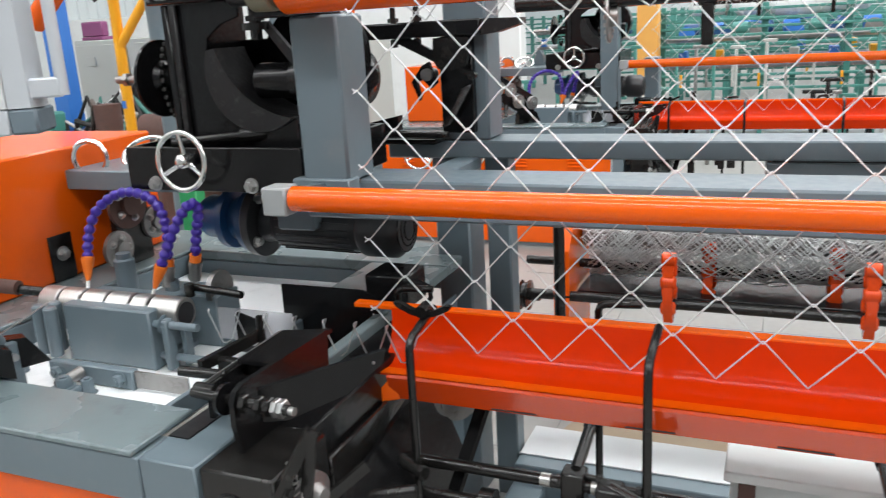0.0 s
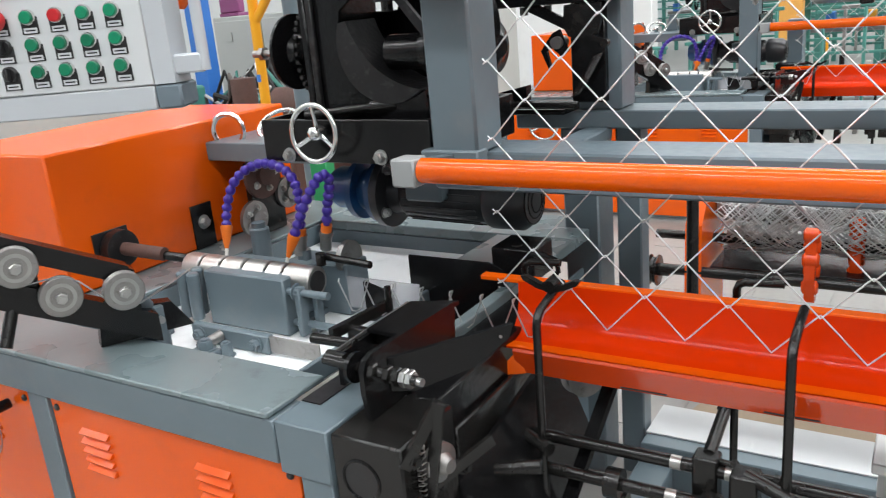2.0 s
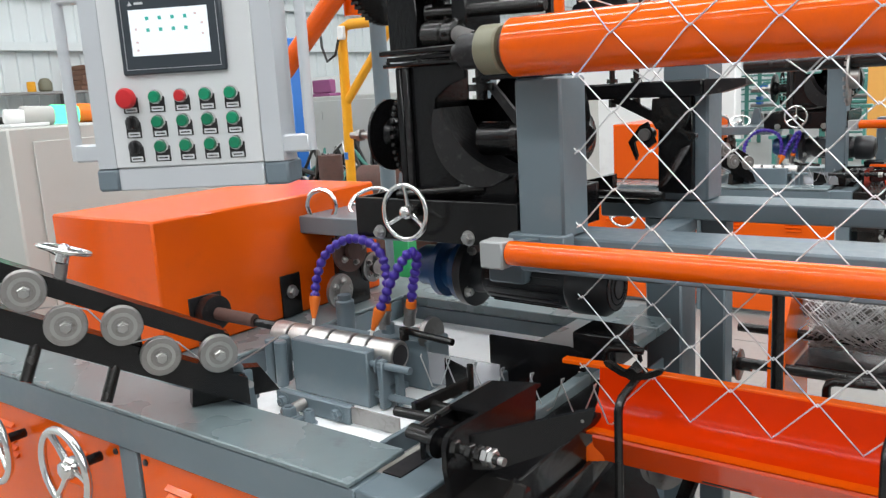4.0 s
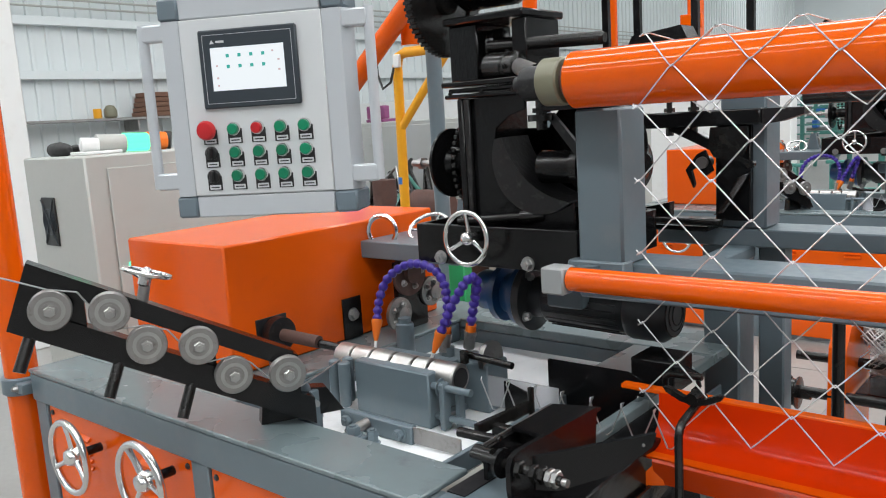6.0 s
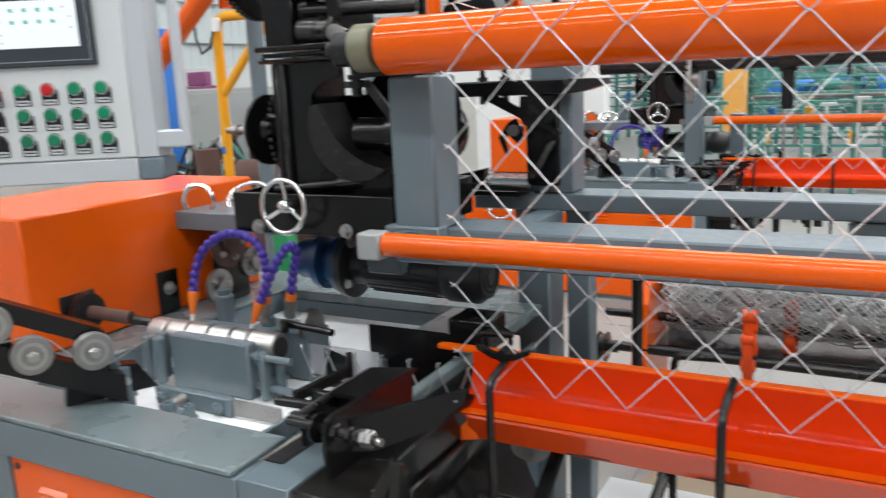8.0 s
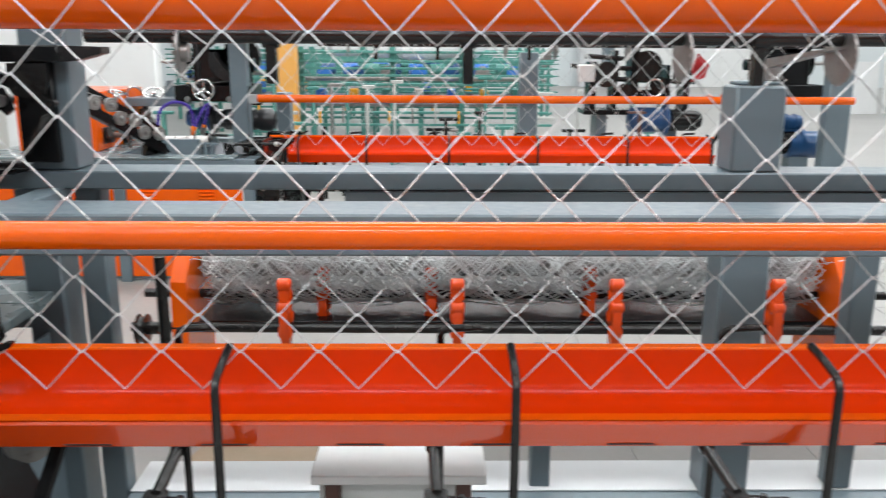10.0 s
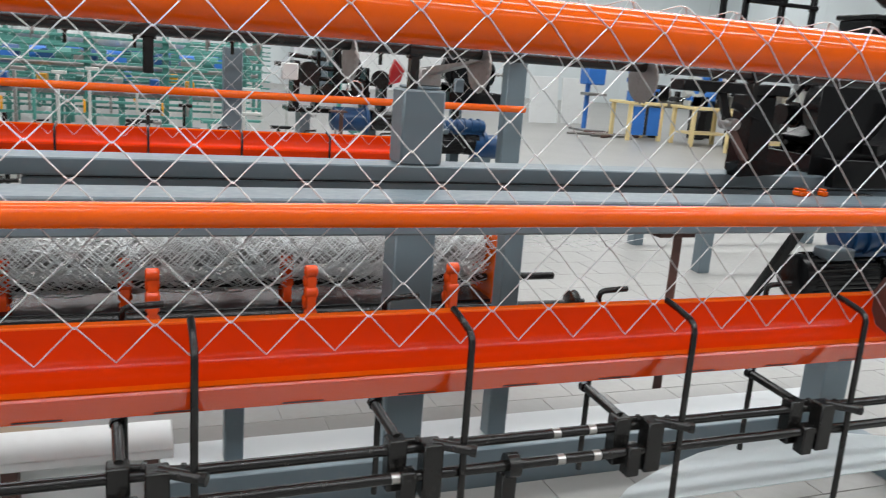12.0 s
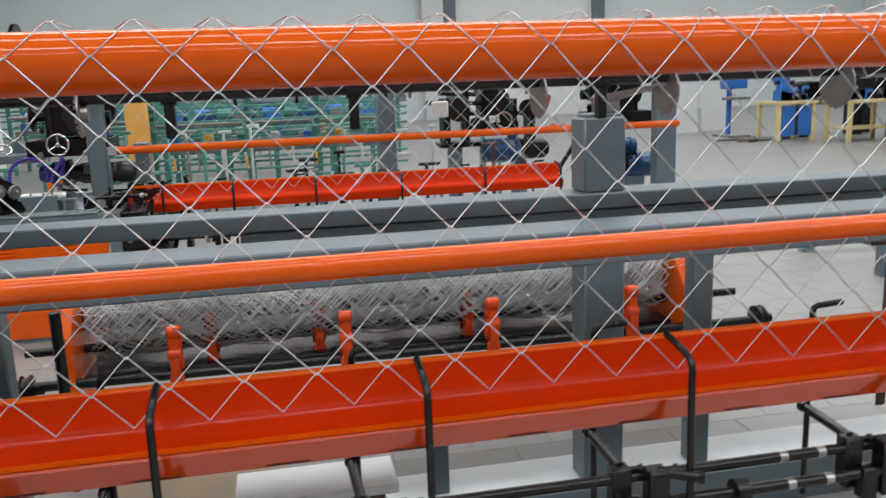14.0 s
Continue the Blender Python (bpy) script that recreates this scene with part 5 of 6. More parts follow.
def rod_stand(x, y, z, flip=1):
    t = near(thing("rod_stand", (x, y, z), "black upright rods with cross bars and a flat plate", "rod stand", "rod stands"))
    for dx, h in ((0, 0.42), (0.10, 0.36), (0.27, 0.24), (0.42, 0.22)):
        part("upright", box(x + flip * dx - 0.01, x + flip * dx + 0.01, y - 0.01, y + 0.01, z, z + h, 0.002), BLACK, t)
        part("nut", cyl((x + flip * dx, y, z + h - 0.05), (x + flip * dx, y, z + h - 0.03), 0.017, 10), BLACK_OIL, t)
    part("cross_bar", box(min(x, x + flip * 0.27), max(x, x + flip * 0.27), y - 0.03, y - 0.011, z + 0.19, z + 0.206, 0.002), BLACK, t)
    part("cross_bar", box(min(x + flip * 0.10, x + flip * 0.42), max(x + flip * 0.10, x + flip * 0.42), y - 0.03, y - 0.011, z + 0.175, z + 0.19, 0.002), BLACK, t)
    part("plate", prism([(x + flip * 0.12, z + 0.02), (x + flip * 0.30, z + 0.035), (x + flip * 0.28, z + 0.075), (x + flip * 0.14, z + 0.06)], "y", y - 0.12, y - 0.04), BLACK, t)
    part("rail", box(min(x - flip * 0.05, x + flip * 0.8), max(x - flip * 0.05, x + flip * 0.8), y - 0.02, y + 0.02, z - 0.03, z - 0.001, 0.003), BLACK, t)
    return t


stands = [rod_stand(-1.20, 2.08, 1.601), rod_stand(2.28, 2.3, 1.56)]

# drive unit at the machine's other end: the same carriage, turned round
TURN = Matrix.Translation((2.94, 2.3, 0)) @ Matrix.Rotation(math.pi, 4, "Z") @ Matrix.Translation((1.25, -1.68, 0))
for ob in (car, up):
    c = near(copy_thing(ob, TURN @ ob.matrix_basis))
    tagged(c, {car: "black steel carriage at the machine's other end", up: "black upper drive at the machine's other end"}[ob])
em = near(thing("end_motor", (2.7, 1.9, 0.70), "large black ribbed electric motor under the end carriage", "motor"))
part("body", lathe((2.42, 1.9, 0.79), (1, 0, 0), [(0.05, 0), (0.078, 0.012), (0.082, 0.03), (0.082, 0.36), (0.07, 0.38)], 36), BLACK, em)
for k in range(26):
    a = k * 2 * math.pi / 26
    part("rib", beam((2.47, 1.9 + 0.084 * math.cos(a), 0.79 + 0.084 * math.sin(a)), (2.75, 1.9 + 0.084 * math.cos(a), 0.79 + 0.084 * math.sin(a)), 0.004, 0.008), BLACK, em)
part("fan_cover", lathe((2.78, 1.9, 0.79), (1, 0, 0), [(0.088, 0), (0.09, 0.008), (0.09, 0.11), (0.07, 0.135), (0.03, 0.14)], 36), BLACK, em)
part("flange", lathe((2.93, 1.9, 0.80), (1, 0, 0), [(0.06, 0), (0.10, 0.004), (0.10, 0.03), (0.07, 0.034), (0.07, 0.20)], 36), BLUE, em, "blue end flange")
part("terminal_box", box(2.50, 2.62, 1.82, 1.90, 0.865, 0.905, 0.006), GREY, em)
part("hanger", box(2.66, 2.72, 1.88, 1.92, 0.876, 1.09, 0.004), BLACK, em)
eb = near(thing("end_lever_gear", (2.2, 2.05, 1.126), "black cross plate with hanging levers on the end frame", "lever gear"))
part("cross_plate", box(1.95, 2.40, 2.02, 2.10, 1.408, 1.446, 0.004), BLACK, eb)
for bx_ in (2.10, 2.17, 2.27):
    part("bolt", join(cyl((bx_, 2.06, 1.446), (bx_, 2.06, 1.48), 0.008, 10), cyl((bx_, 2.06, 1.447), (bx_, 2.06, 1.458), 0.015, 6)), BLACK_OIL, eb)
part("post", box(2.30, 2.40, 2.08, 2.19, 1.126, 1.407, 0.005), BLACK, eb)
part("lever", beam((2.13, 2.05, 1.408), (2.175, 2.05, 1.30), 0.016, 0.03), BLACK, eb)
part("lever", beam((2.165, 2.04, 1.31), (2.262, 2.04, 1.18), 0.016, 0.026), RUST, eb, "rusty hanging lever")
part("lever", beam((2.18, 2.045, 1.37), (2.31, 2.045, 1.33), 0.014, 0.024), BLACK, eb)
part("pivot", cyl((2.168, 2.0, 1.305), (2.168, 2.07, 1.305), 0.02, 16), DULL_STEEL, eb)
part("catch", prism([(2.20, 1.17), (2.30, 1.19), (2.42, 1.165), (2.42, 1.14), (2.21, 1.127)], "y", 2.0, 2.06), BLACK, eb)
crescent = []
for k in range(21):
    a = radians(-80 + k * 95 / 20)
    crescent.append((2.84 + 0.15 * math.cos(a), 1.36 + 0.15 * math.sin(a)))
for k in reversed(range(21)):
    a = radians(-72 + k * 80 / 20)
    crescent.append((2.815 + 0.142 * math.cos(a), 1.385 + 0.142 * math.sin(a)))
# Lit band of the drum edge, given as a paler crescent shape.
part("crescent_rim", prism(crescent, "y", 2.03, 2.10), CAST, eb, "worn rim of the end drum, its lit crescent modelled in")
part("drum_plate", box(2.62, 3.1, 2.101, 2.108, 1.126, 1.50, 0.003), BLACK, eb)
near(single("angle_post", join(box(1.67, 1.70, 1.59, 1.593, 0.55, 1.029, 0.001), box(1.697, 1.70, 1.594, 1.62, 0.55, 1.029, 0.001), box(1.60, 1.72, 1.56, 1.64, 1.015, 1.029, 0.002)), RUST, "rusty brown angle post hanging below the beam", "post"))
near(single("diagonal_bar", beam((2.25, 1.9, 0.70), (2.43, 1.9, 0.96), 0.028, 0.028), BLACK, "black diagonal bar beside the end motor", "bar"))
for ob_x, ob_w in ((2.16, 0.05), (2.26, 0.02)):
    near(single("orange_clip", join(box(ob_x, ob_x + ob_w, 1.66, 1.69, 1.119, 1.135, 0.003), box(ob_x + 0.004, ob_x + ob_w * 0.6, 1.66, 1.69, 1.1355, 1.143, 0.003)), ORANGE, "small orange clip on the end frame", "clip", "orange clips"))

eg = near(thing("end_gearbox", (2.8, 1.9, 0.87), "blue painted ribbed gearbox over the black motor", "gearbox"))
part("body", lathe((2.60, 1.9, 0.93), (1, 0, 0), [(0.045, 0), (0.055, 0.01), (0.055, 0.34), (0.045, 0.35)], 28), BLUE, eg)
for k in range(5):
    part("rib", lathe((2.63 + k * 0.065, 1.9, 0.93), (1, 0, 0), [(0.05, 0), (0.066, 0.002), (0.066, 0.014), (0.05, 0.016)], 28), BLUE, eg)
part("foot", box(2.66, 2.92, 1.86, 1.94, 0.865, 0.885, 0.003), BLUE, eg)
# winder behind the machine, with its roll of mesh
WY = 3.02
wind = near(thing("mesh_winder", (0.55, WY, 0), "mesh winder with orange end plates and dark shafts", "winder"))
for ex in (-0.76, 1.80):
    part("end_plate", prism([(WY - 0.16, 0.0), (WY + 0.22, 0.0), (WY + 0.22, 0.60), (WY + 0.14, 0.70), (WY - 0.02, 0.70), (WY - 0.13, 0.58)], "x", ex - 0.03, ex + 0.03), ORANGE_SHEET, wind, "orange end plate")
part("shaft", cyl((-0.95, WY - 0.12, 0.40), (2.12, WY - 0.12, 0.385), 0.02, 18), BLACK_OIL, wind)
part("shaft", cyl((-0.95, WY + 0.05, 0.485), (2.12, WY + 0.05, 0.475), 0.018, 18), BLACK_OIL, wind)
# Added black board that stands for the shadow band under the roll.
part("trough_floor", box(-0.72, 1.76, WY - 0.05, WY + 0.30, 0.38, 0.40, 0.003), BLACK, wind)
for px_ in (-0.93, 2.12):
    part("pulley", lathe((px_, WY - 0.12, 0.39), (1, 0, 0), [(0.05, 0), (0.06, 0.004), (0.05, 0.012), (0.05, 0.025), (0.06, 0.033), (0.06, 0.038), (0.02, 0.04), (0.02, 0.08)], 24), BLACK_OIL, wind)


def winder_arm(x, y):
    t = (thing("winder_arm", (x, y, 0.3), "orange cast curved arm with round knuckles on the shaft", "winder arm", "winder arms"))
    pts = [(y - 0.02, 0.33), (y + 0.02, 0.325), (y + 0.055, 0.38), (y + 0.04, 0.44), (y + 0.045, 0.50), (y + 0.02, 0.575), (y - 0.015, 0.58), (y - 0.03, 0.52), (y - 0.045, 0.45), (y - 0.04, 0.38)]
    part("arm", prism(pts, "x", x - 0.017, x + 0.017), ARM_RED, t)
    for (yy, zz) in ((y - 0.005, 0.57), (y + 0.012, 0.525), (y - 0.018, 0.485), (y + 0.022, 0.435), (y - 0.012, 0.385)):
        part("knuckle", lathe((x - 0.027, yy, zz), (1, 0, 0), [(0.018, 0), (0.026, 0.006), (0.026, 0.048), (0.018, 0.054)], 18), ARM_RED, t)
    return t


for wx in (-0.36, 0.30, 0.91, 1.53):
    winder_arm(wx, WY - 0.12)
for wx in (-0.235, 0.20, 0.84):
    winder_arm(wx, WY + 0.05)
roll = near(thing("mesh_roll", (0.55, WY + 0.12, 0.5), "loose roll of galvanised chain-link mesh on the winder", "mesh roll"))
rngr = random.Random(4)
for rr_, cnt in ((0.160, 40), (0.145, 34), (0.125, 24)):
    for sgn in (-1, 1):
        for k in range(cnt):
            a0 = 2 * math.pi * k / cnt + rngr.uniform(-0.12, 0.12)
            rj = rr_ + rngr.uniform(-0.012, 0.014)
            pts = []
            x = -0.71 + rngr.uniform(0, 0.06)
            aa = a0
            sway = rngr.uniform(0, 6)
            while x < 1.76:
                jr = rj + 0.008 * math.sin(x * 9 + sway) + rngr.uniform(-0.004, 0.004)
                pts.append((x, WY + 0.12 + jr * math.cos(aa), 0.60 + jr * math.sin(aa)))
                stp = rngr.uniform(0.04, 0.06)
                x += stp
                aa += sgn * stp * rngr.uniform(5.5, 8.0)
            part("wire", tube(pts, 0.0022, 4), ZINC_PALE, roll)
part("core", cyl((-0.72, WY + 0.12, 0.60), (1.76, WY + 0.12, 0.60), 0.062, 20), DULL_STEEL, roll)
# sheet running down from the pipe to the roll
sheet_ = thing("mesh_sheet", (0.5, 2.3, 1.0), "galvanised mesh running from the pipe down to the roll", "wire mesh")
SA, SB = Vector((0, 2.26, 1.0)), Vector((0, WY - 0.02, 0.62))
nrow = int((SB - SA).length / PZ)
for r in range(nrow):
    a_, b_ = SA.lerp(SB, r / nrow), SA.lerp(SB, (r + 1) / nrow)
    pts = []
    for i in range(44):
        x = -0.78 + i * PX / 2 + (PX / 2 if r % 2 else 0)
        q = a_ if i % 2 else b_
        pts.append((x, q.y, q.z + 0.03 * math.sin(math.pi * r / nrow)))
    part("wire", tube(pts, 0.0016, 4), ZINC_PALE, sheet_)

# ---- the hall behind ----
cab = thing("control_cabinet", (-3.5, 2.0, 0), "beige grey steel control cabinet with a fan grille and a door", "cabinet")
part("body", box(-3.76, -3.205, 1.46, 2.62, 0.06, 1.41, 0.008), CABINET, cab)
part("plinth", box(-3.74, -3.22, 1.48, 2.60, 0.0, 0.059, 0.003), BEZEL, cab)
part("door", box(-3.204, -3.195, 1.55, 2.55, 0.12, 1.355, 0.004), CABINET, cab)
fan = part("fan_grille", box(-3.62, -3.50, 1.452, 1.459, 1.03, 1.24, 0.002), BLACK_PL, cab, "black round fan grille")
for k in range(5):
    part("grille_ring", ring((-3.56, 1.450, 1.135), (0, 1, 0), 0.012 + k * 0.011, 0.0022, 28, 5), BEZEL, fan)
part("grille_bar", beam((-3.615, 1.449, 1.04), (-3.505, 1.449, 1.23), 0.004, 0.004), BEZEL, fan)
part("grille_bar", beam((-3.505, 1.449, 1.04), (-3.615, 1.449, 1.23), 0.004, 0.004), BEZEL, fan)
part("small_lamp", cyl((-3.194, 1.60, 0.95), (-3.19, 1.60, 0.95), 0.01, 12), LAMP_GREEN, cab)
stack = thing("signal_tower", (-3.4, 1.75, 1.41), "signal tower lying on the cabinet, its green lamp lit", "signal lamp")
for nm, ya, yb, m_ in (("base", 1.55, 1.62, WHITE), ("module", 1.62, 1.74, CABINET), ("green_lamp", 1.742, 1.85, LAMP_GREEN), ("orange_lamp", 1.852, 1.94, ORANGE_PL), ("cap", 1.942, 1.97, BLACK_PL)):
    part(nm, cyl((-3.40, ya, 1.455), (-3.38, yb, 1.45), 0.04 if nm != "base" else 0.03, 20, bev=0.003), m_, stack)
part("foot", box(-3.48, -3.33, 1.54, 1.70, 1.411, 1.425, 0.003), WHITE, stack)
rags = single("work_glove", move(join(lathe((0, 0, 0), (1, 0, 0), [(0.01, 0), (0.03, 0.03), (0.035, 0.1), (0.025, 0.16), (0.01, 0.18)], 12), lathe((0.08, 0.05, 0), (1, 0.3, 0), [(0.01, 0), (0.02, 0.03), (0.012, 0.09)], 10)), pose(-3.68, 1.55, 1.437)), RUBBER, "dark work glove lying on the cabinet", "glove")
single("cable_coil", join(*[ring((-3.62, 1.92, 1.425 + 0.013 * k), (0, 0, 1), 0.05 + 0.004 * k, 0.008, 24, 6) for k in range(3)]), BRIGHT_BLUE, "coil of blue cable on the cabinet", "cable")

# west wall girts and a shelf with boards
for z_ in (2.26, 2.89):
    single("girt", box(-9.97, -9.88, -8, 34, z_ - 0.05, z_ + 0.05, 0.004), WALL, "pale horizontal wall girt", "girt", kind="structure")
for k in range(4):
    single("conduit", tube([(-9.86, -8, 3.05 + k * 0.09), (-9.86, 34, 3.05 + k * 0.09)], 0.014, 6), CABINET, "thin grey conduit along the wall", "conduit", "wall conduits")
shelf = thing("wall_shelf", (-9.7, 5.2, 1.68), "long steel wall shelf with brown boards", "shelf")
part("board", box(-9.97, -9.6, 3.5, 7.6, 1.69, 1.72, 0.003), DULL_STEEL, shelf)
for y_ in (3.6, 5.4, 7.4):
    part("bracket", box(-9.97, -9.62, y_, y_ + 0.03, 1.55, 1.689, 0.003), DULL_STEEL, shelf)
for k in range(5):
    single("brown_board", box(-9.93, -9.62, 5.5 + 0.02 * k, 6.7 + 0.05 * (k % 2), 1.721 + k * 0.062, 1.778 + k * 0.062, 0.006), BROWN, "brown board in a stack on the shelf", "board", "stacked boards")
single("yellow_tin", cyl((-9.75, 4.95, 1.721), (-9.75, 4.95, 1.84), 0.05, 18, bev=0.006), YELLOW, "small yellow tin on the shelf", "tin")
single("round_jar", lathe((-9.75, 5.12, 1.721), (0, 0, 1), [(0.06, 0), (0.08, 0.02), (0.08, 0.1), (0.05, 0.15), (0.02, 0.16)], 18), KHAKI, "brown round jar on the shelf", "jar")
pil = single("pillar", box(-6.3, -5.95, 2.1, 2.45, 0, 7.0, 0.01), WHITE, "white plastered pillar with peeling paint", "pillar", kind="structure")

# yellow and orange poles, cabinets and cases beyond the table
yp = thing("yellow_stand", (-4.0, 4.2, 0), "yellow tubular stand with a diagonal brace", "stand")
part("upright", tube([(-4.03, 4.2, 0), (-4.0, 4.2, 1.85), (-3.98, 4.2, 1.92), (-3.92, 4.2, 1.94), (-3.45, 4.2, 1.94)], 0.035, 14), YELLOW, yp)
part("brace", tube([(-4.0, 4.2, 1.42), (-3.55, 4.2, 1.90)], 0.03, 12), YELLOW, yp)
part("foot", box(-4.2, -3.86, 4.05, 4.35, 0.0, 0.02, 0.003), YELLOW, yp)
part("tape", cyl((-4.017, 4.2, 1.02), (-4.016, 4.2, 1.07), 0.037, 14), BRIGHT_BLUE, yp)
part("switch", box(-3.99, -3.93, 4.14, 4.17, 1.84, 1.93, 0.006), WHITE, yp)
part("cable", tube([(-3.97, 4.13, 1.84), (-3.99, 4.11, 1.74), (-4.06, 4.10, 1.70), (-4.12, 4.12, 1.80), (-4.13, 4.12, 2.0)], 0.009, 8), BLACK_PL, yp)
cr = thing("orange_crane", (-3.1, 3.3, 0), "orange tubular swing crane with an inclined jib", "crane")
part("jib", cyl((-3.60, 3.2, 1.56), (-2.50, 3.2, 2.46), 0.055, 24), ORANGE, cr)
part("mast", cyl((-3.07, 3.5, 0), (-3.07, 3.5, 3.0), 0.045, 20), GREY, cr)
part("clamp", join(cyl((-3.08, 3.32, 1.88), (-3.08, 3.32, 2.02), 0.05, 18), cyl((-3.08, 3.32, 2.02), (-3.08, 3.32, 2.6), 0.03, 16)), ORANGE, cr)
or_ = thing("orange_upright", (-2.15, 5.0, 0), "orange upright post with a clamp", "post")
part("post", box(-2.19, -2.11, 4.96, 5.04, 1.8, 7.0, 0.006), ORANGE, or_)
part("clamp", box(-2.22, -2.08, 4.92, 4.959, 1.93, 2.02, 0.004), ORANGE, or_)
or2 = thing("orange_bracket", (-2.2, 3.2, 0), "orange hanging bracket with a diagonal tube", "bracket")
part("tube", cyl((-2.21, 3.2, 1.90), (-2.16, 3.2, 2.6), 0.035, 16), ORANGE, or2)
part("block", box(-2.25, -2.14, 3.15, 3.25, 1.86, 1.94, 0.006), ORANGE, or2)
part("stay", box(-2.21, -2.17, 3.26, 3.30, 0, 1.9, 0.004), GREY, or2)
single("blue_column", box(-5.50, -5.34, 4.95, 5.1, 0, 1.98, 0.01), BRIGHT_BLUE, "bright blue steel column", "column")
single("green_case", box(-5.40, -5.22, 4.6, 4.8, 0, 0.95, 0.02), GREEN, "green painted machine case on the floor", "case")
single("pale_cabinet", join(box(-5.86, -5.30, 5.6, 6.3, 0, 1.47, 0.01), box(-5.84, -5.33, 5.585, 5.599, 0.1, 1.43, 0.004), box(-5.72, -5.62, 5.575, 5.584, 1.25, 1.33, 0.002)), CABINET, "pale steel cabinet against the back", "cabinet", "pale cabinets")
single("pale_cabinet", join(box(-4.05, -3.45, 5.2, 5.8, 0, 1.02, 0.01), box(-4.03, -3.47, 5.185, 5.199, 0.05, 0.98, 0.004)), CABINET, "low pale steel cabinet with a case on it", "cabinet", "pale cabinets")
single("pale_cabinet", join(box(-5.27, -4.5, 5.6, 6.3, 0, 1.47, 0.01), box(-5.25, -4.9, 5.585, 5.599, 0.1, 1.43, 0.004), box(-4.88, -4.52, 5.585, 5.599, 0.1, 1.43, 0.004)), CABINET, "pale steel cabinet with two doors", "cabinet", "pale cabinets")
single("magenta_display", join(box(-5.86, -5.62, 5.7, 5.9, 1.471, 1.50, 0.004), box(-5.87, -5.62, 5.72, 5.80, 1.501, 1.63, 0.01)), mat("magenta_plastic", (0.22, 0.05, 0.15), 0.4, vary=0.15, bump=0.03), "small magenta box on the pale cabinet", "box")
single("tool_case", join(box(-4.0, -3.5, 5.25, 5.7, 1.021, 1.32, 0.02), box(-3.80, -3.70, 5.23, 5.249, 1.15, 1.19, 0.004)), CABINET, "beige tool case on the low cabinet", "case")
single("orange_tin", box(-3.45, -3.30, 4.6, 4.75, 0, 1.05, 0.01), YELLOW, "yellow box standing on end", "box")
single("white_partition", box(-9.5, -2.6, 8.4, 8.6, 0, 1.75, 0.01), WHITE, "low white partition wall", "partition", kind="structure")
rng2 = random.Random(11)
for k in range(30):
    x_, y_ = rng2.uniform(-5.25, -4.75), rng2.uniform(4.7, 5.3)
    g = tube([(x_ + rng2.uniform(-0.2, 0.2), y_, 0.765), (x_ + 0.1, y_ + rng2.uniform(-0.2, 0.2), 0.82 + 0.010 * k), (x_ + rng2.uniform(0.1, 0.4), y_, 0.765)], rng2.choice((0.015, 0.022, 0.03)), 8)
    single("machine_hose", g, rng2.choice((RUBBER, GREEN, DULL_STEEL, BLACK_OIL)), "tangled hose over the old machine", "hose", "tangled hoses")
single("old_machine", join(box(-5.45, -4.15, 4.55, 5.45, 0, 0.76, 0.02), cyl((-4.7, 4.7, 0.76), (-4.7, 4.7, 1.0), 0.1, 18), cyl((-4.3, 4.65, 0.80), (-4.0, 4.65, 0.80), 0.13, 20)), RUST, "old dark machine under a tangle of hoses", "machine")

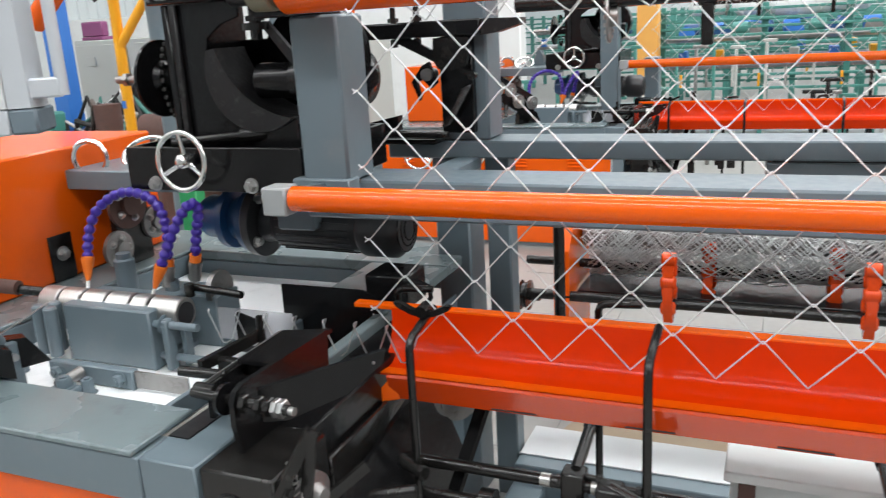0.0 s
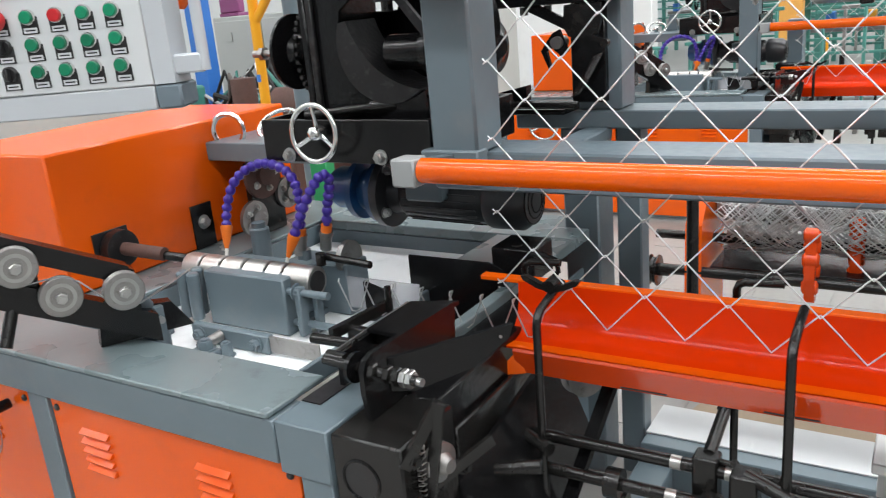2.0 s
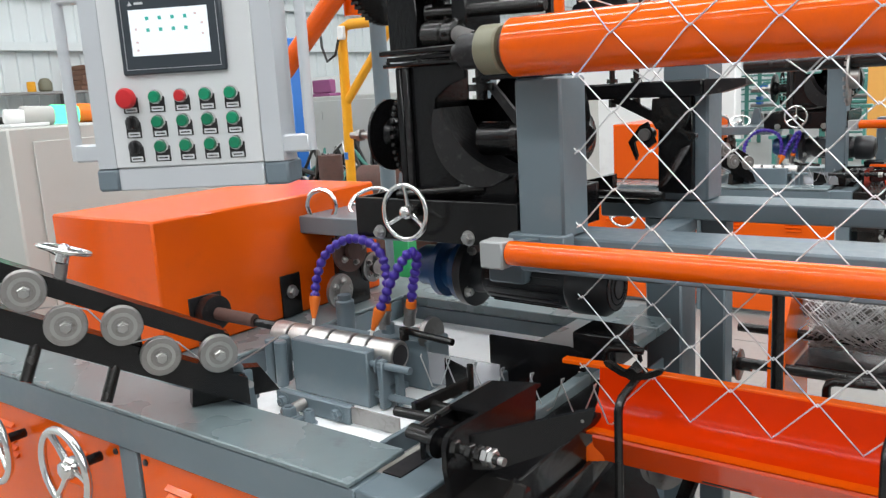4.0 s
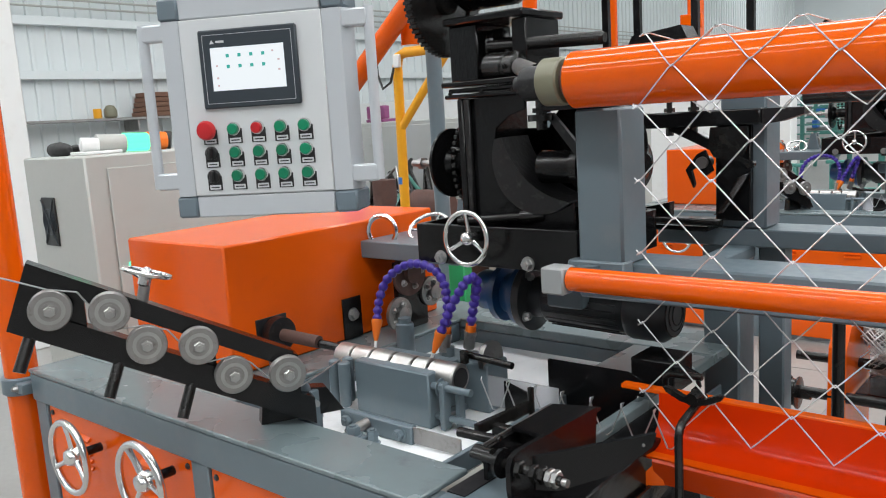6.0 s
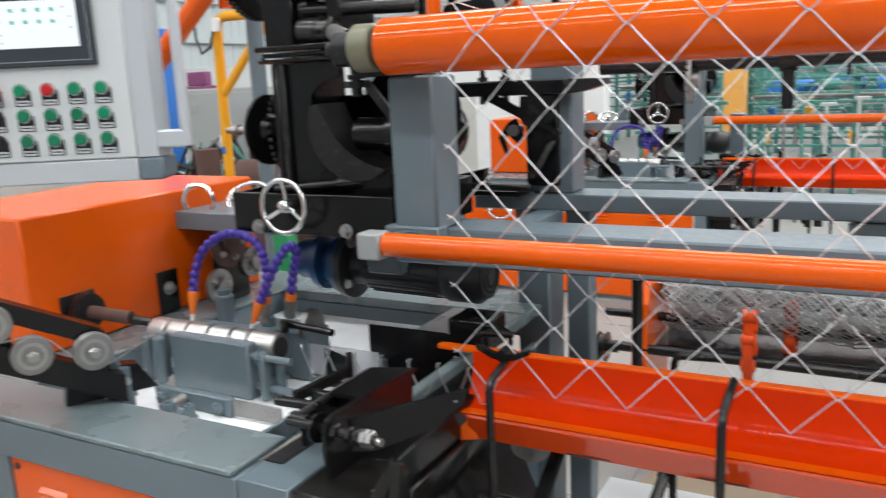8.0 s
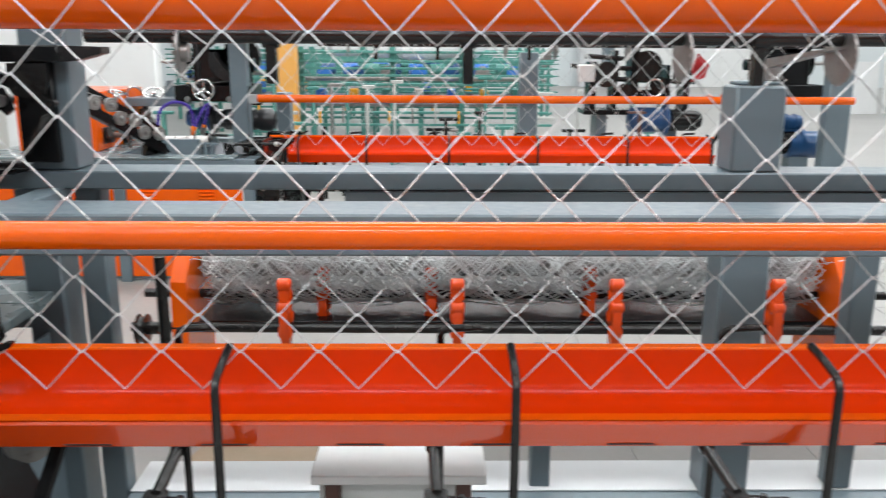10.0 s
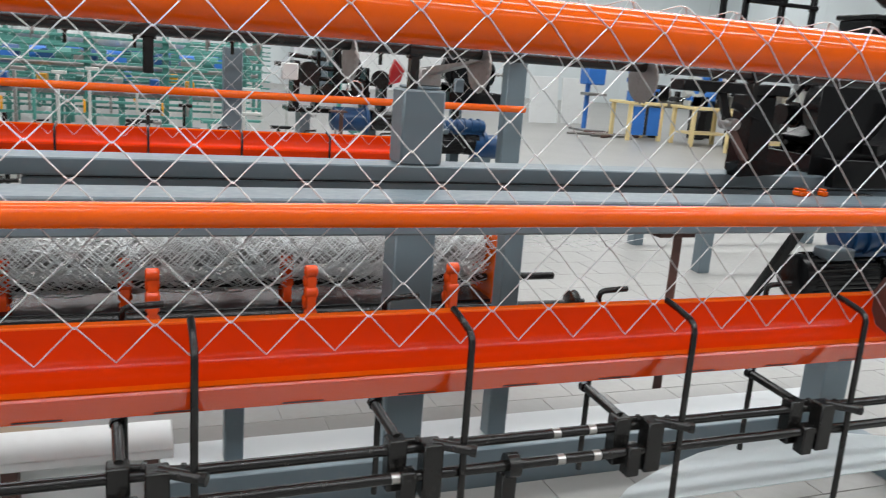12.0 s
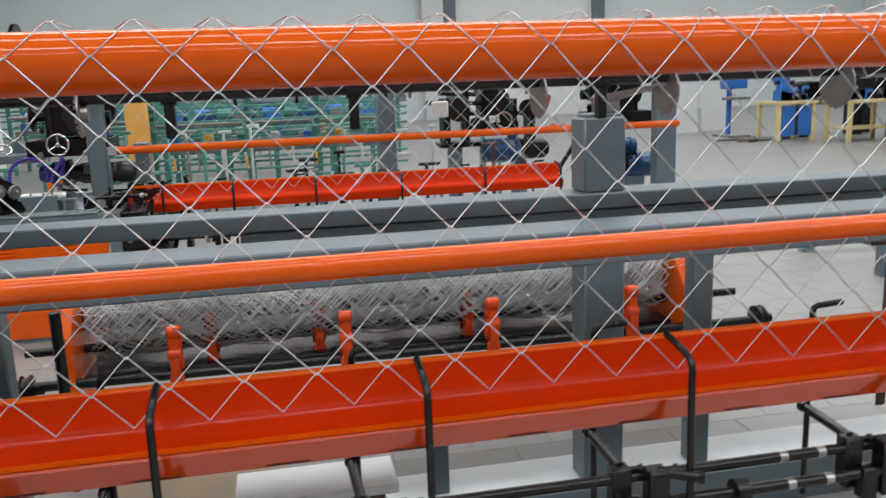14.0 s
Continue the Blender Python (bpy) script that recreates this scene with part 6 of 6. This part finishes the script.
# teal machines further back
for rowy, x0_, x1_ in ((9.5, -1.3, 1.4), (11.4, -2.4, 1.5), (13.5, -3.5, 1.0), (17.0, -5.0, 2.6)):
    t = thing("teal_machine", ((x0_ + x1_) / 2, rowy, 0), "teal green steel frame machine with long rails", "machine", "teal machines")
    for x_ in (x0_, (x0_ + x1_) / 2 - 0.3, (x0_ + x1_) / 2 + 0.5, x1_):
        for dy in (0, 0.9):
            part("leg", box(x_ - 0.035, x_ + 0.035, rowy + dy - 0.035, rowy + dy + 0.035, 0, 1.46, 0.006), GREEN, t)
    for z_ in (0.58, 0.72, 0.90, 1.04, 1.14, 1.22, 1.30, 1.40):
        for dy in (-0.06, 0.96):
            part("rail", box(x0_ - 0.2, x1_ + 0.2, rowy + dy - 0.02, rowy + dy + 0.02, z_ - 0.014, z_ + 0.014, 0.004), GREEN, t)
    for z_ in (0.80, 1.10):
        part("roller", cyl((x0_, rowy + 0.3, z_), (x1_, rowy + 0.3, z_), 0.035, 14), DULL_STEEL, t)
    for k in range(7):
        xx = x0_ + 0.2 + k * (x1_ - x0_ - 0.4) / 6
        part("head", box(xx - 0.05, xx + 0.05, rowy + 0.1, rowy + 0.3, 0.83, 0.98, 0.01), (BRIGHT_BLUE, YELLOW, GREEN, CABINET)[k % 4], t)
        part("spool", lathe((xx, rowy + 0.5, 1.15), (0, 1, 0), [(0.09, 0), (0.09, 0.01), (0.04, 0.02), (0.04, 0.12), (0.09, 0.13), (0.09, 0.14)], 18), (BRIGHT_BLUE, BLUE, DULL_STEEL)[k % 3], t)
    for k in range(9):
        xx = x0_ + 0.15 + k * (x1_ - x0_ - 0.3) / 9
        part("coil", lathe((xx, rowy + 0.62, 1.19), (1, 0, 0), [(0.03, 0), (0.075, 0.01), (0.075, 0.17), (0.03, 0.18)], 14), (BLUE, BRIGHT_BLUE, GREEN)[k % 3], t)
        part("guide", box(xx + 0.05, xx + 0.075, rowy - 0.1, rowy - 0.065, 0.60, 0.74 + 0.05 * (k % 3), 0.004), (YELLOW, DULL_STEEL, CABINET)[k % 3], t)
    part("bag", lathe(((x0_ + x1_) / 2 + 0.2, rowy + 0.75, 1.46), (1, 0, 0.05), [(0.05, -0.5), (0.13, -0.42), (0.16, -0.1), (0.14, 0.2), (0.16, 0.5), (0.05, 0.62)], 14), WHITE, t, "white wrapped bundle on top")
single("yellow_column", box(-1.52, -1.29, 9.1, 9.25, 0.4, 1.75, 0.01), mat("faded_yellow_paint", (0.72, 0.36, 0.08), 0.5, vary=0.12, bump=0.05), "yellow steel column beside the teal machine", "column")

# drive at the far machine's end
fd = thing("far_drive", (1.8, 5.9, 0.95), "black drive with blue motors on the far machine", "drive unit")
for x_, z0_, z1_, w_ in ((1.36, 1.02, 1.36, 0.05), (1.52, 1.02, 1.44, 0.03), (1.66, 1.10, 1.50, 0.06), (1.90, 1.02, 1.34, 0.03), (2.04, 1.02, 1.22, 0.04)):
    part("upright", box(x_ - w_ / 2, x_ + w_ / 2, 5.86, 6.06, z0_, z1_, 0.006), BLACK, fd)
part("bed", box(1.30, 2.08, 5.85, 6.12, 0.985, 1.02, 0.006), BLACK, fd)
part("plate", box(1.50, 1.95, 5.95, 5.98, 1.06, 1.16, 0.004), BLACK, fd)
for x_, z_, r_ in ((1.44, 1.27, 0.09), (1.73, 1.33, 0.11), (1.82, 1.20, 0.06), (1.99, 1.26, 0.07), (1.58, 1.16, 0.05)):
    part("gear", lathe((x_, 5.83, z_), (0.5, 1, 0), [(r_, 0), (r_, 0.03), (r_ * 0.5, 0.035), (r_ * 0.3, 0.07)], 20), BLACK_OIL, fd)
for x0_, x1_, z_ in ((1.20, 1.70, 1.33), (1.45, 2.10, 1.24), (1.30, 1.60, 1.40)):
    part("shaft", cyl((x0_, 5.9, z_), (x1_, 5.88, z_ - 0.02), 0.018, 12), BLACK_OIL, fd)
part("switch_box", box(1.24, 1.36, 5.80, 5.86, 1.22, 1.34, 0.008), WHITE, fd, "small white switch box")
part("guard", prism([(2.06, 1.22), (2.16, 1.25), (2.19, 1.34), (2.11, 1.42), (2.08, 1.33)], "y", 5.86, 5.90), RED_BTN, fd, "dull red guard")
part("motor", lathe((1.62, 5.85, 0.95), (1, 0, 0), [(0.06, 0), (0.09, 0.02), (0.09, 0.25), (0.11, 0.26), (0.11, 0.28), (0.07, 0.3)], 24), BLUE, fd, "blue motor")
part("motor", lathe((1.93, 5.85, 0.95), (1, 0, 0), [(0.08, 0), (0.08, 0.18), (0.05, 0.22)], 24), BLACK, fd)
part("stand", box(1.40, 1.48, 5.9, 6.1, 0, 0.984, 0.006), GREY, fd)
part("stand", box(1.92, 2.0, 5.9, 6.1, 0, 0.984, 0.006), GREY, fd)
part("wheel", ring((1.79, 5.8, 1.18), (0, -1, 0), 0.06, 0.008, 24, 8), CHROME, fd)
fm = thing("floor_motor", (2.9, 5.9, 0.0), "blue motor on a grey stand near the far post", "motor")
part("motor", lathe((2.80, 5.9, 0.77), (1, 0, 0), [(0.06, 0), (0.1, 0.02), (0.1, 0.25), (0.05, 0.3)], 24), BLUE, fm)
part("stand", box(2.82, 2.97, 5.84, 5.96, 0, 0.69, 0.006), GREY, fm)

# work benches far to the east
def work_bench(x, y, w, blue=True):
    t = thing("work_bench", (x, y, 0), "cream steel work bench with bright blue doors" if blue else "cream steel work bench with tools", "bench", "work benches")
    for dx in (0, w):
        for dy in (0, 0.7):
            part("leg", box(x + dx - 0.04, x + dx + 0.04, y + dy - 0.04, y + dy + 0.04, 0, 0.78, 0.005), PALE_YELLOW, t)
    part("top", box(x - 0.08, x + w + 0.08, y - 0.08, y + 0.78, 0.781, 0.84, 0.006), PALE_YELLOW, t)
    if blue:
        for k in range(2):
            part("door", box(x + 0.06 + k * w / 2, x + w / 2 - 0.03 + k * w / 2, y - 0.03, y - 0.005, 0.12, 0.74, 0.006), BRIGHT_BLUE, t)
    else:
        part("shelf", box(x, x + w, y + 0.05, y + 0.65, 0.25, 0.29, 0.004), PALE_YELLOW, t)
    return t


work_bench(10.35, 15.2, 0.8)
work_bench(11.35, 14.3, 1.1, False)
work_bench(11.4, 12.5, 1.9, False)
rng3 = random.Random(5)
for k in range(40):
    bx0, bx1, y_ = rng3.choice(((10.4, 11.1, 15.5), (11.4, 12.4, 14.6), (11.5, 13.2, 12.8), (11.5, 13.2, 13.05)))
    x_ = rng3.uniform(bx0, bx1)
    s_ = rng3.uniform(0.12, 0.30)
    h_ = s_ * rng3.uniform(0.8, 2.2)
    g = join(box(x_ - s_ / 2, x_ + s_ / 2, y_ - 0.1, y_ + 0.1, 0.841, 0.841 + h_ * 0.5, 0.012), cyl((x_, y_, 0.841 + h_ * 0.5), (x_, y_, 0.841 + h_), s_ * 0.3, 12), cyl((x_ - s_ * 0.8, y_, 0.85 + h_), (x_ + s_ * 0.8, y_, 0.85 + h_), s_ * rng3.uniform(0.15, 0.4), 12))
    single("bench_tool", g, rng3.choice((BLACK, BLACK_OIL, DULL_STEEL, BRIGHT_BLUE, DULL_STEEL, GREEN, CABINET)), "small machine tool standing on the bench", "tool", "bench tools")


def bench_lathe(x, y, length):
    t = thing("lathe", (x, y, 0), "dark old lathe standing behind the benches", "lathe", "old lathes")
    for dx in (0.1, length - 0.1):
        part("pedestal", box(x + dx - 0.12, x + dx + 0.12, y - 0.2, y + 0.2, 0, 0.70, 0.02), BLACK_OIL, t)
    part("bed", box(x, x + length, y - 0.16, y + 0.16, 0.701, 0.86, 0.015), DULL_STEEL, t)
    part("headstock", box(x + 0.02, x + 0.38, y - 0.2, y + 0.2, 0.861, 1.22, 0.03), BLACK, t)
    part("chuck", lathe((x + 0.38, y, 1.04), (1, 0, 0), [(0.12, 0), (0.13, 0.01), (0.13, 0.09), (0.05, 0.1)], 20), DULL_STEEL, t)
    part("saddle", box(x + 0.62, x + 0.85, y - 0.26, y + 0.2, 0.861, 0.98, 0.02), BLACK_OIL, t)
    part("tool_post", box(x + 0.69, x + 0.79, y - 0.06, y + 0.06, 0.981, 1.10, 0.01), BLACK_OIL, t)
    part("tailstock", lathe((x + length - 0.25, y, 1.02), (1, 0, 0), [(0.03, -0.1), (0.07, -0.09), (0.09, 0), (0.09, 0.18), (0.05, 0.2)], 16), BLACK, t)
    part("handwheel", ring((x + 0.73, y - 0.28, 0.86), (0, 1, 0), 0.09, 0.012, 20, 6), CHROME, t)
    return t


bench_lathe(11.5, 16.2, 1.5)
bench_lathe(12.6, 14.6, 1.4)
bench_lathe(13.3, 16.6, 1.5)
bm_ = thing("blue_drill", (10.5, 17.4, 0), "blue pillar drill on a base", "drill")
part("column", cyl((10.5, 17.4, 0.05), (10.5, 17.4, 1.45), 0.06, 16), BRIGHT_BLUE, bm_)
part("head", box(10.3, 10.8, 17.1, 17.5, 1.1, 1.5, 0.03), BRIGHT_BLUE, bm_)
part("table", box(10.25, 10.75, 16.9, 17.3, 0.85, 0.92, 0.01), DULL_STEEL, bm_)
part("base", box(10.2, 10.8, 16.9, 17.6, 0, 0.05, 0.01), DULL_STEEL, bm_)
for k in range(2):
    single("white_board", move(box(-0.45, 0.45, -0.02, 0.02, 0, 1.2, 0.004), pose(10.2 + k * 1.1, 19.0 + 0.3 * k, 0.0, -6, 0, 10)), WHITE, "large white board standing on the floor", "board", "white boards")
for k in range(10):
    single("scrap_bar", tube([(9.2 + rng3.uniform(0, 1.4), 15.2 + rng3.uniform(0, 1.6), 0.03), (10.2 + rng3.uniform(0, 1.2), 15.2 + rng3.uniform(0, 1.6), 0.03)], 0.03, 8), rng3.choice((RUST, DULL_STEEL)), "steel bar in a heap on the floor", "bar", "scrap bars")
gb = thing("grey_bench", (4.4, 4.7, 0), "low grey steel bench frame", "bench")
for (x_, y_) in ((4.3, 4.7), (6.2, 4.7), (4.3, 5.6), (6.2, 5.6)):
    part("leg", box(x_ - 0.05, x_ + 0.05, y_ - 0.05, y_ + 0.05, 0, 0.36, 0.005), GREY, gb)
for y_ in (4.7, 5.6):
    part("rail", box(4.24, 6.26, y_ - 0.06, y_ + 0.06, 0.361, 0.46, 0.005), GREY, gb)

single("green_post", box(-2.30, -2.21, 2.6, 2.66, 0, 0.89, 0.005), mat("bright_green_paint", (0.02, 0.3, 0.1), 0.4, vary=0.1), "bright green post behind the machine table", "post")

# card and floor slabs
single("cardboard_sheet", move(box(-0.45, 0.45, -0.22, 0.22, 0, 0.005, 0.001), pose(-0.2, 2.62, 0.006, 0, 0, -14)), mat("cardboard", (0.36, 0.28, 0.2), 0.8, vary=0.1, bump=0.1), "flattened cardboard sheet on the floor", "cardboard")
floor_ob = bpy.data.objects["floor"]
slab = mesh_of("floor_slab", box(-0.163, 0.163, -0.163, 0.163, 0, 0.004, 0.002), FLOOR)
for i in range(17):
    for j in range(16):
        o = new("floor_slab", slab)
        o.parent = floor_ob
        o.location = (-1.2 + i * 0.33 + (0.165 if j % 2 else 0), 1.9 + j * 0.33, 0.0)

dr = thing("roller_door", (11.0, 32.7, 0), "white roller door between grey steel posts", "door")
part("leaf", box(7.3, 13.3, 32.75, 32.85, 0, 5.2, 0.01), WHITE, dr)
for x_ in (7.1, 13.4):
    part("post", box(x_ - 0.25, x_ + 0.25, 32.5, 32.85, 0, 6.9, 0.01), GREY, dr)
part("roller", cyl((7.0, 32.42, 5.42), (13.6, 32.42, 5.42), 0.12, 18), WHITE, dr, "white shutter roller")
for x_ in (6.75, 13.55):
    part("roller_bearing", cyl((x_, 32.40, 5.42), (x_ + 0.35, 32.40, 5.42), 0.22, 16), BLACK, dr)
for k in range(6):
    part("seam", box(7.9 + k * 0.95, 7.94 + k * 0.95, 32.79, 32.80, 5.41, 6.9, 0), GREY, dr)
part("lintel", box(7.36, 13.24, 32.55, 32.74, 5.2, 5.4, 0.01), PANEL_GREY, dr)
part("panel", box(7.36, 13.24, 32.8, 32.87, 5.41, 6.9, 0.01), CABINET, dr)

single("column", box(5.95, 6.80, 32.3, 32.9, 0, 7.0, 0.02), PANEL_GREY, "pale grey steel column beside the roller door", "column", kind="structure")

rng4 = random.Random(21)
for k in range(46):
    x_, y_ = rng4.uniform(-2.6, 2.4), rng4.uniform(8.0, 8.9)
    h_ = rng4.uniform(0.4, 1.15)
    w_ = rng4.uniform(0.018, 0.045)
    single("stored_frame", join(box(x_ - w_ / 2, x_ + w_ / 2, y_ - 0.04, y_ + 0.04, 0, h_, 0.006), box(x_ - w_ * rng4.uniform(1, 3), x_ + w_ * rng4.uniform(2, 6), y_ - 0.03, y_ + 0.03, h_ + 0.001, h_ + 0.035, 0.006)), rng4.choice((GREEN, BLACK_OIL, DULL_STEEL, DULL_STEEL, GREEN, CABINET, CABINET)), "steel stand stored before the teal machines", "stand", "stored stands")

# the second machine of the same make, further back
FAR = Matrix.Translation((-0.04, 4.0, 0))
NEARLIST = [o for o in NEAR if o not in (roll, wind, panel, frame_, tr, eb, lev, *stands)] + [cab, fence]
fg = thing("gantry", (0.8, 5.7, 0), "slate grey posts and base of the far machine", "machine gantry")
part("upper_post", box(-1.155, -1.04, 5.50, 5.62, 0.80, 1.474, 0.006), GREY, fg)
part("upper_post", box(0.855, 0.995, 6.08, 6.20, 0.0, 1.42, 0.006), GREY, fg)
part("upper_post", box(2.90, 3.06, 5.49, 5.60, 0.0, 1.47, 0.006), GREY, fg)
part("lower_post", box(2.70, 2.78, 6.08, 6.18, 0.0, 1.30, 0.006), GREY, fg)
part("lower_post", box(-0.96, -0.855, 6.085, 6.205, 0.0, 1.12, 0.006), GREY, fg)
part("base_beam", box(-0.74, 3.0, 6.21, 6.30, 0.001, 0.15, 0.004), GREY, fg)
part("base_beam", box(-0.74, 3.0, 5.20, 5.29, 0.001, 0.10, 0.004), GREY, fg)
ft = thing("mesh_trough", (0.7, 5.45, 0.7), "long red-orange sheet metal trough of the far machine", "trough")
part("back_lip", box(-0.89, 2.12, 5.447, 5.472, 0.856, 0.872, 0.002), ORANGE, ft, "orange edge strip")
# Same shade-darkened red on the far trough's plate and apron.
part("back_plate", trough_sheet([(5.4455, 0.862), (5.442, 0.815), (5.432, 0.79), (5.416, 0.772), (5.395, 0.762), (5.37, 0.758), (5.343, 0.760), (5.336, 0.761)], -0.80, 2.1), SHADED_RED_ORANGE, ft)
part("front_apron", trough_sheet([(5.336, 0.760), (5.332, 0.755), (5.347, 0.706), (5.356, 0.703)], -0.76, 2.1), SHADED_RED_ORANGE, ft)
for ob in NEARLIST:
    copy_thing(ob, FAR @ ob.matrix_basis)
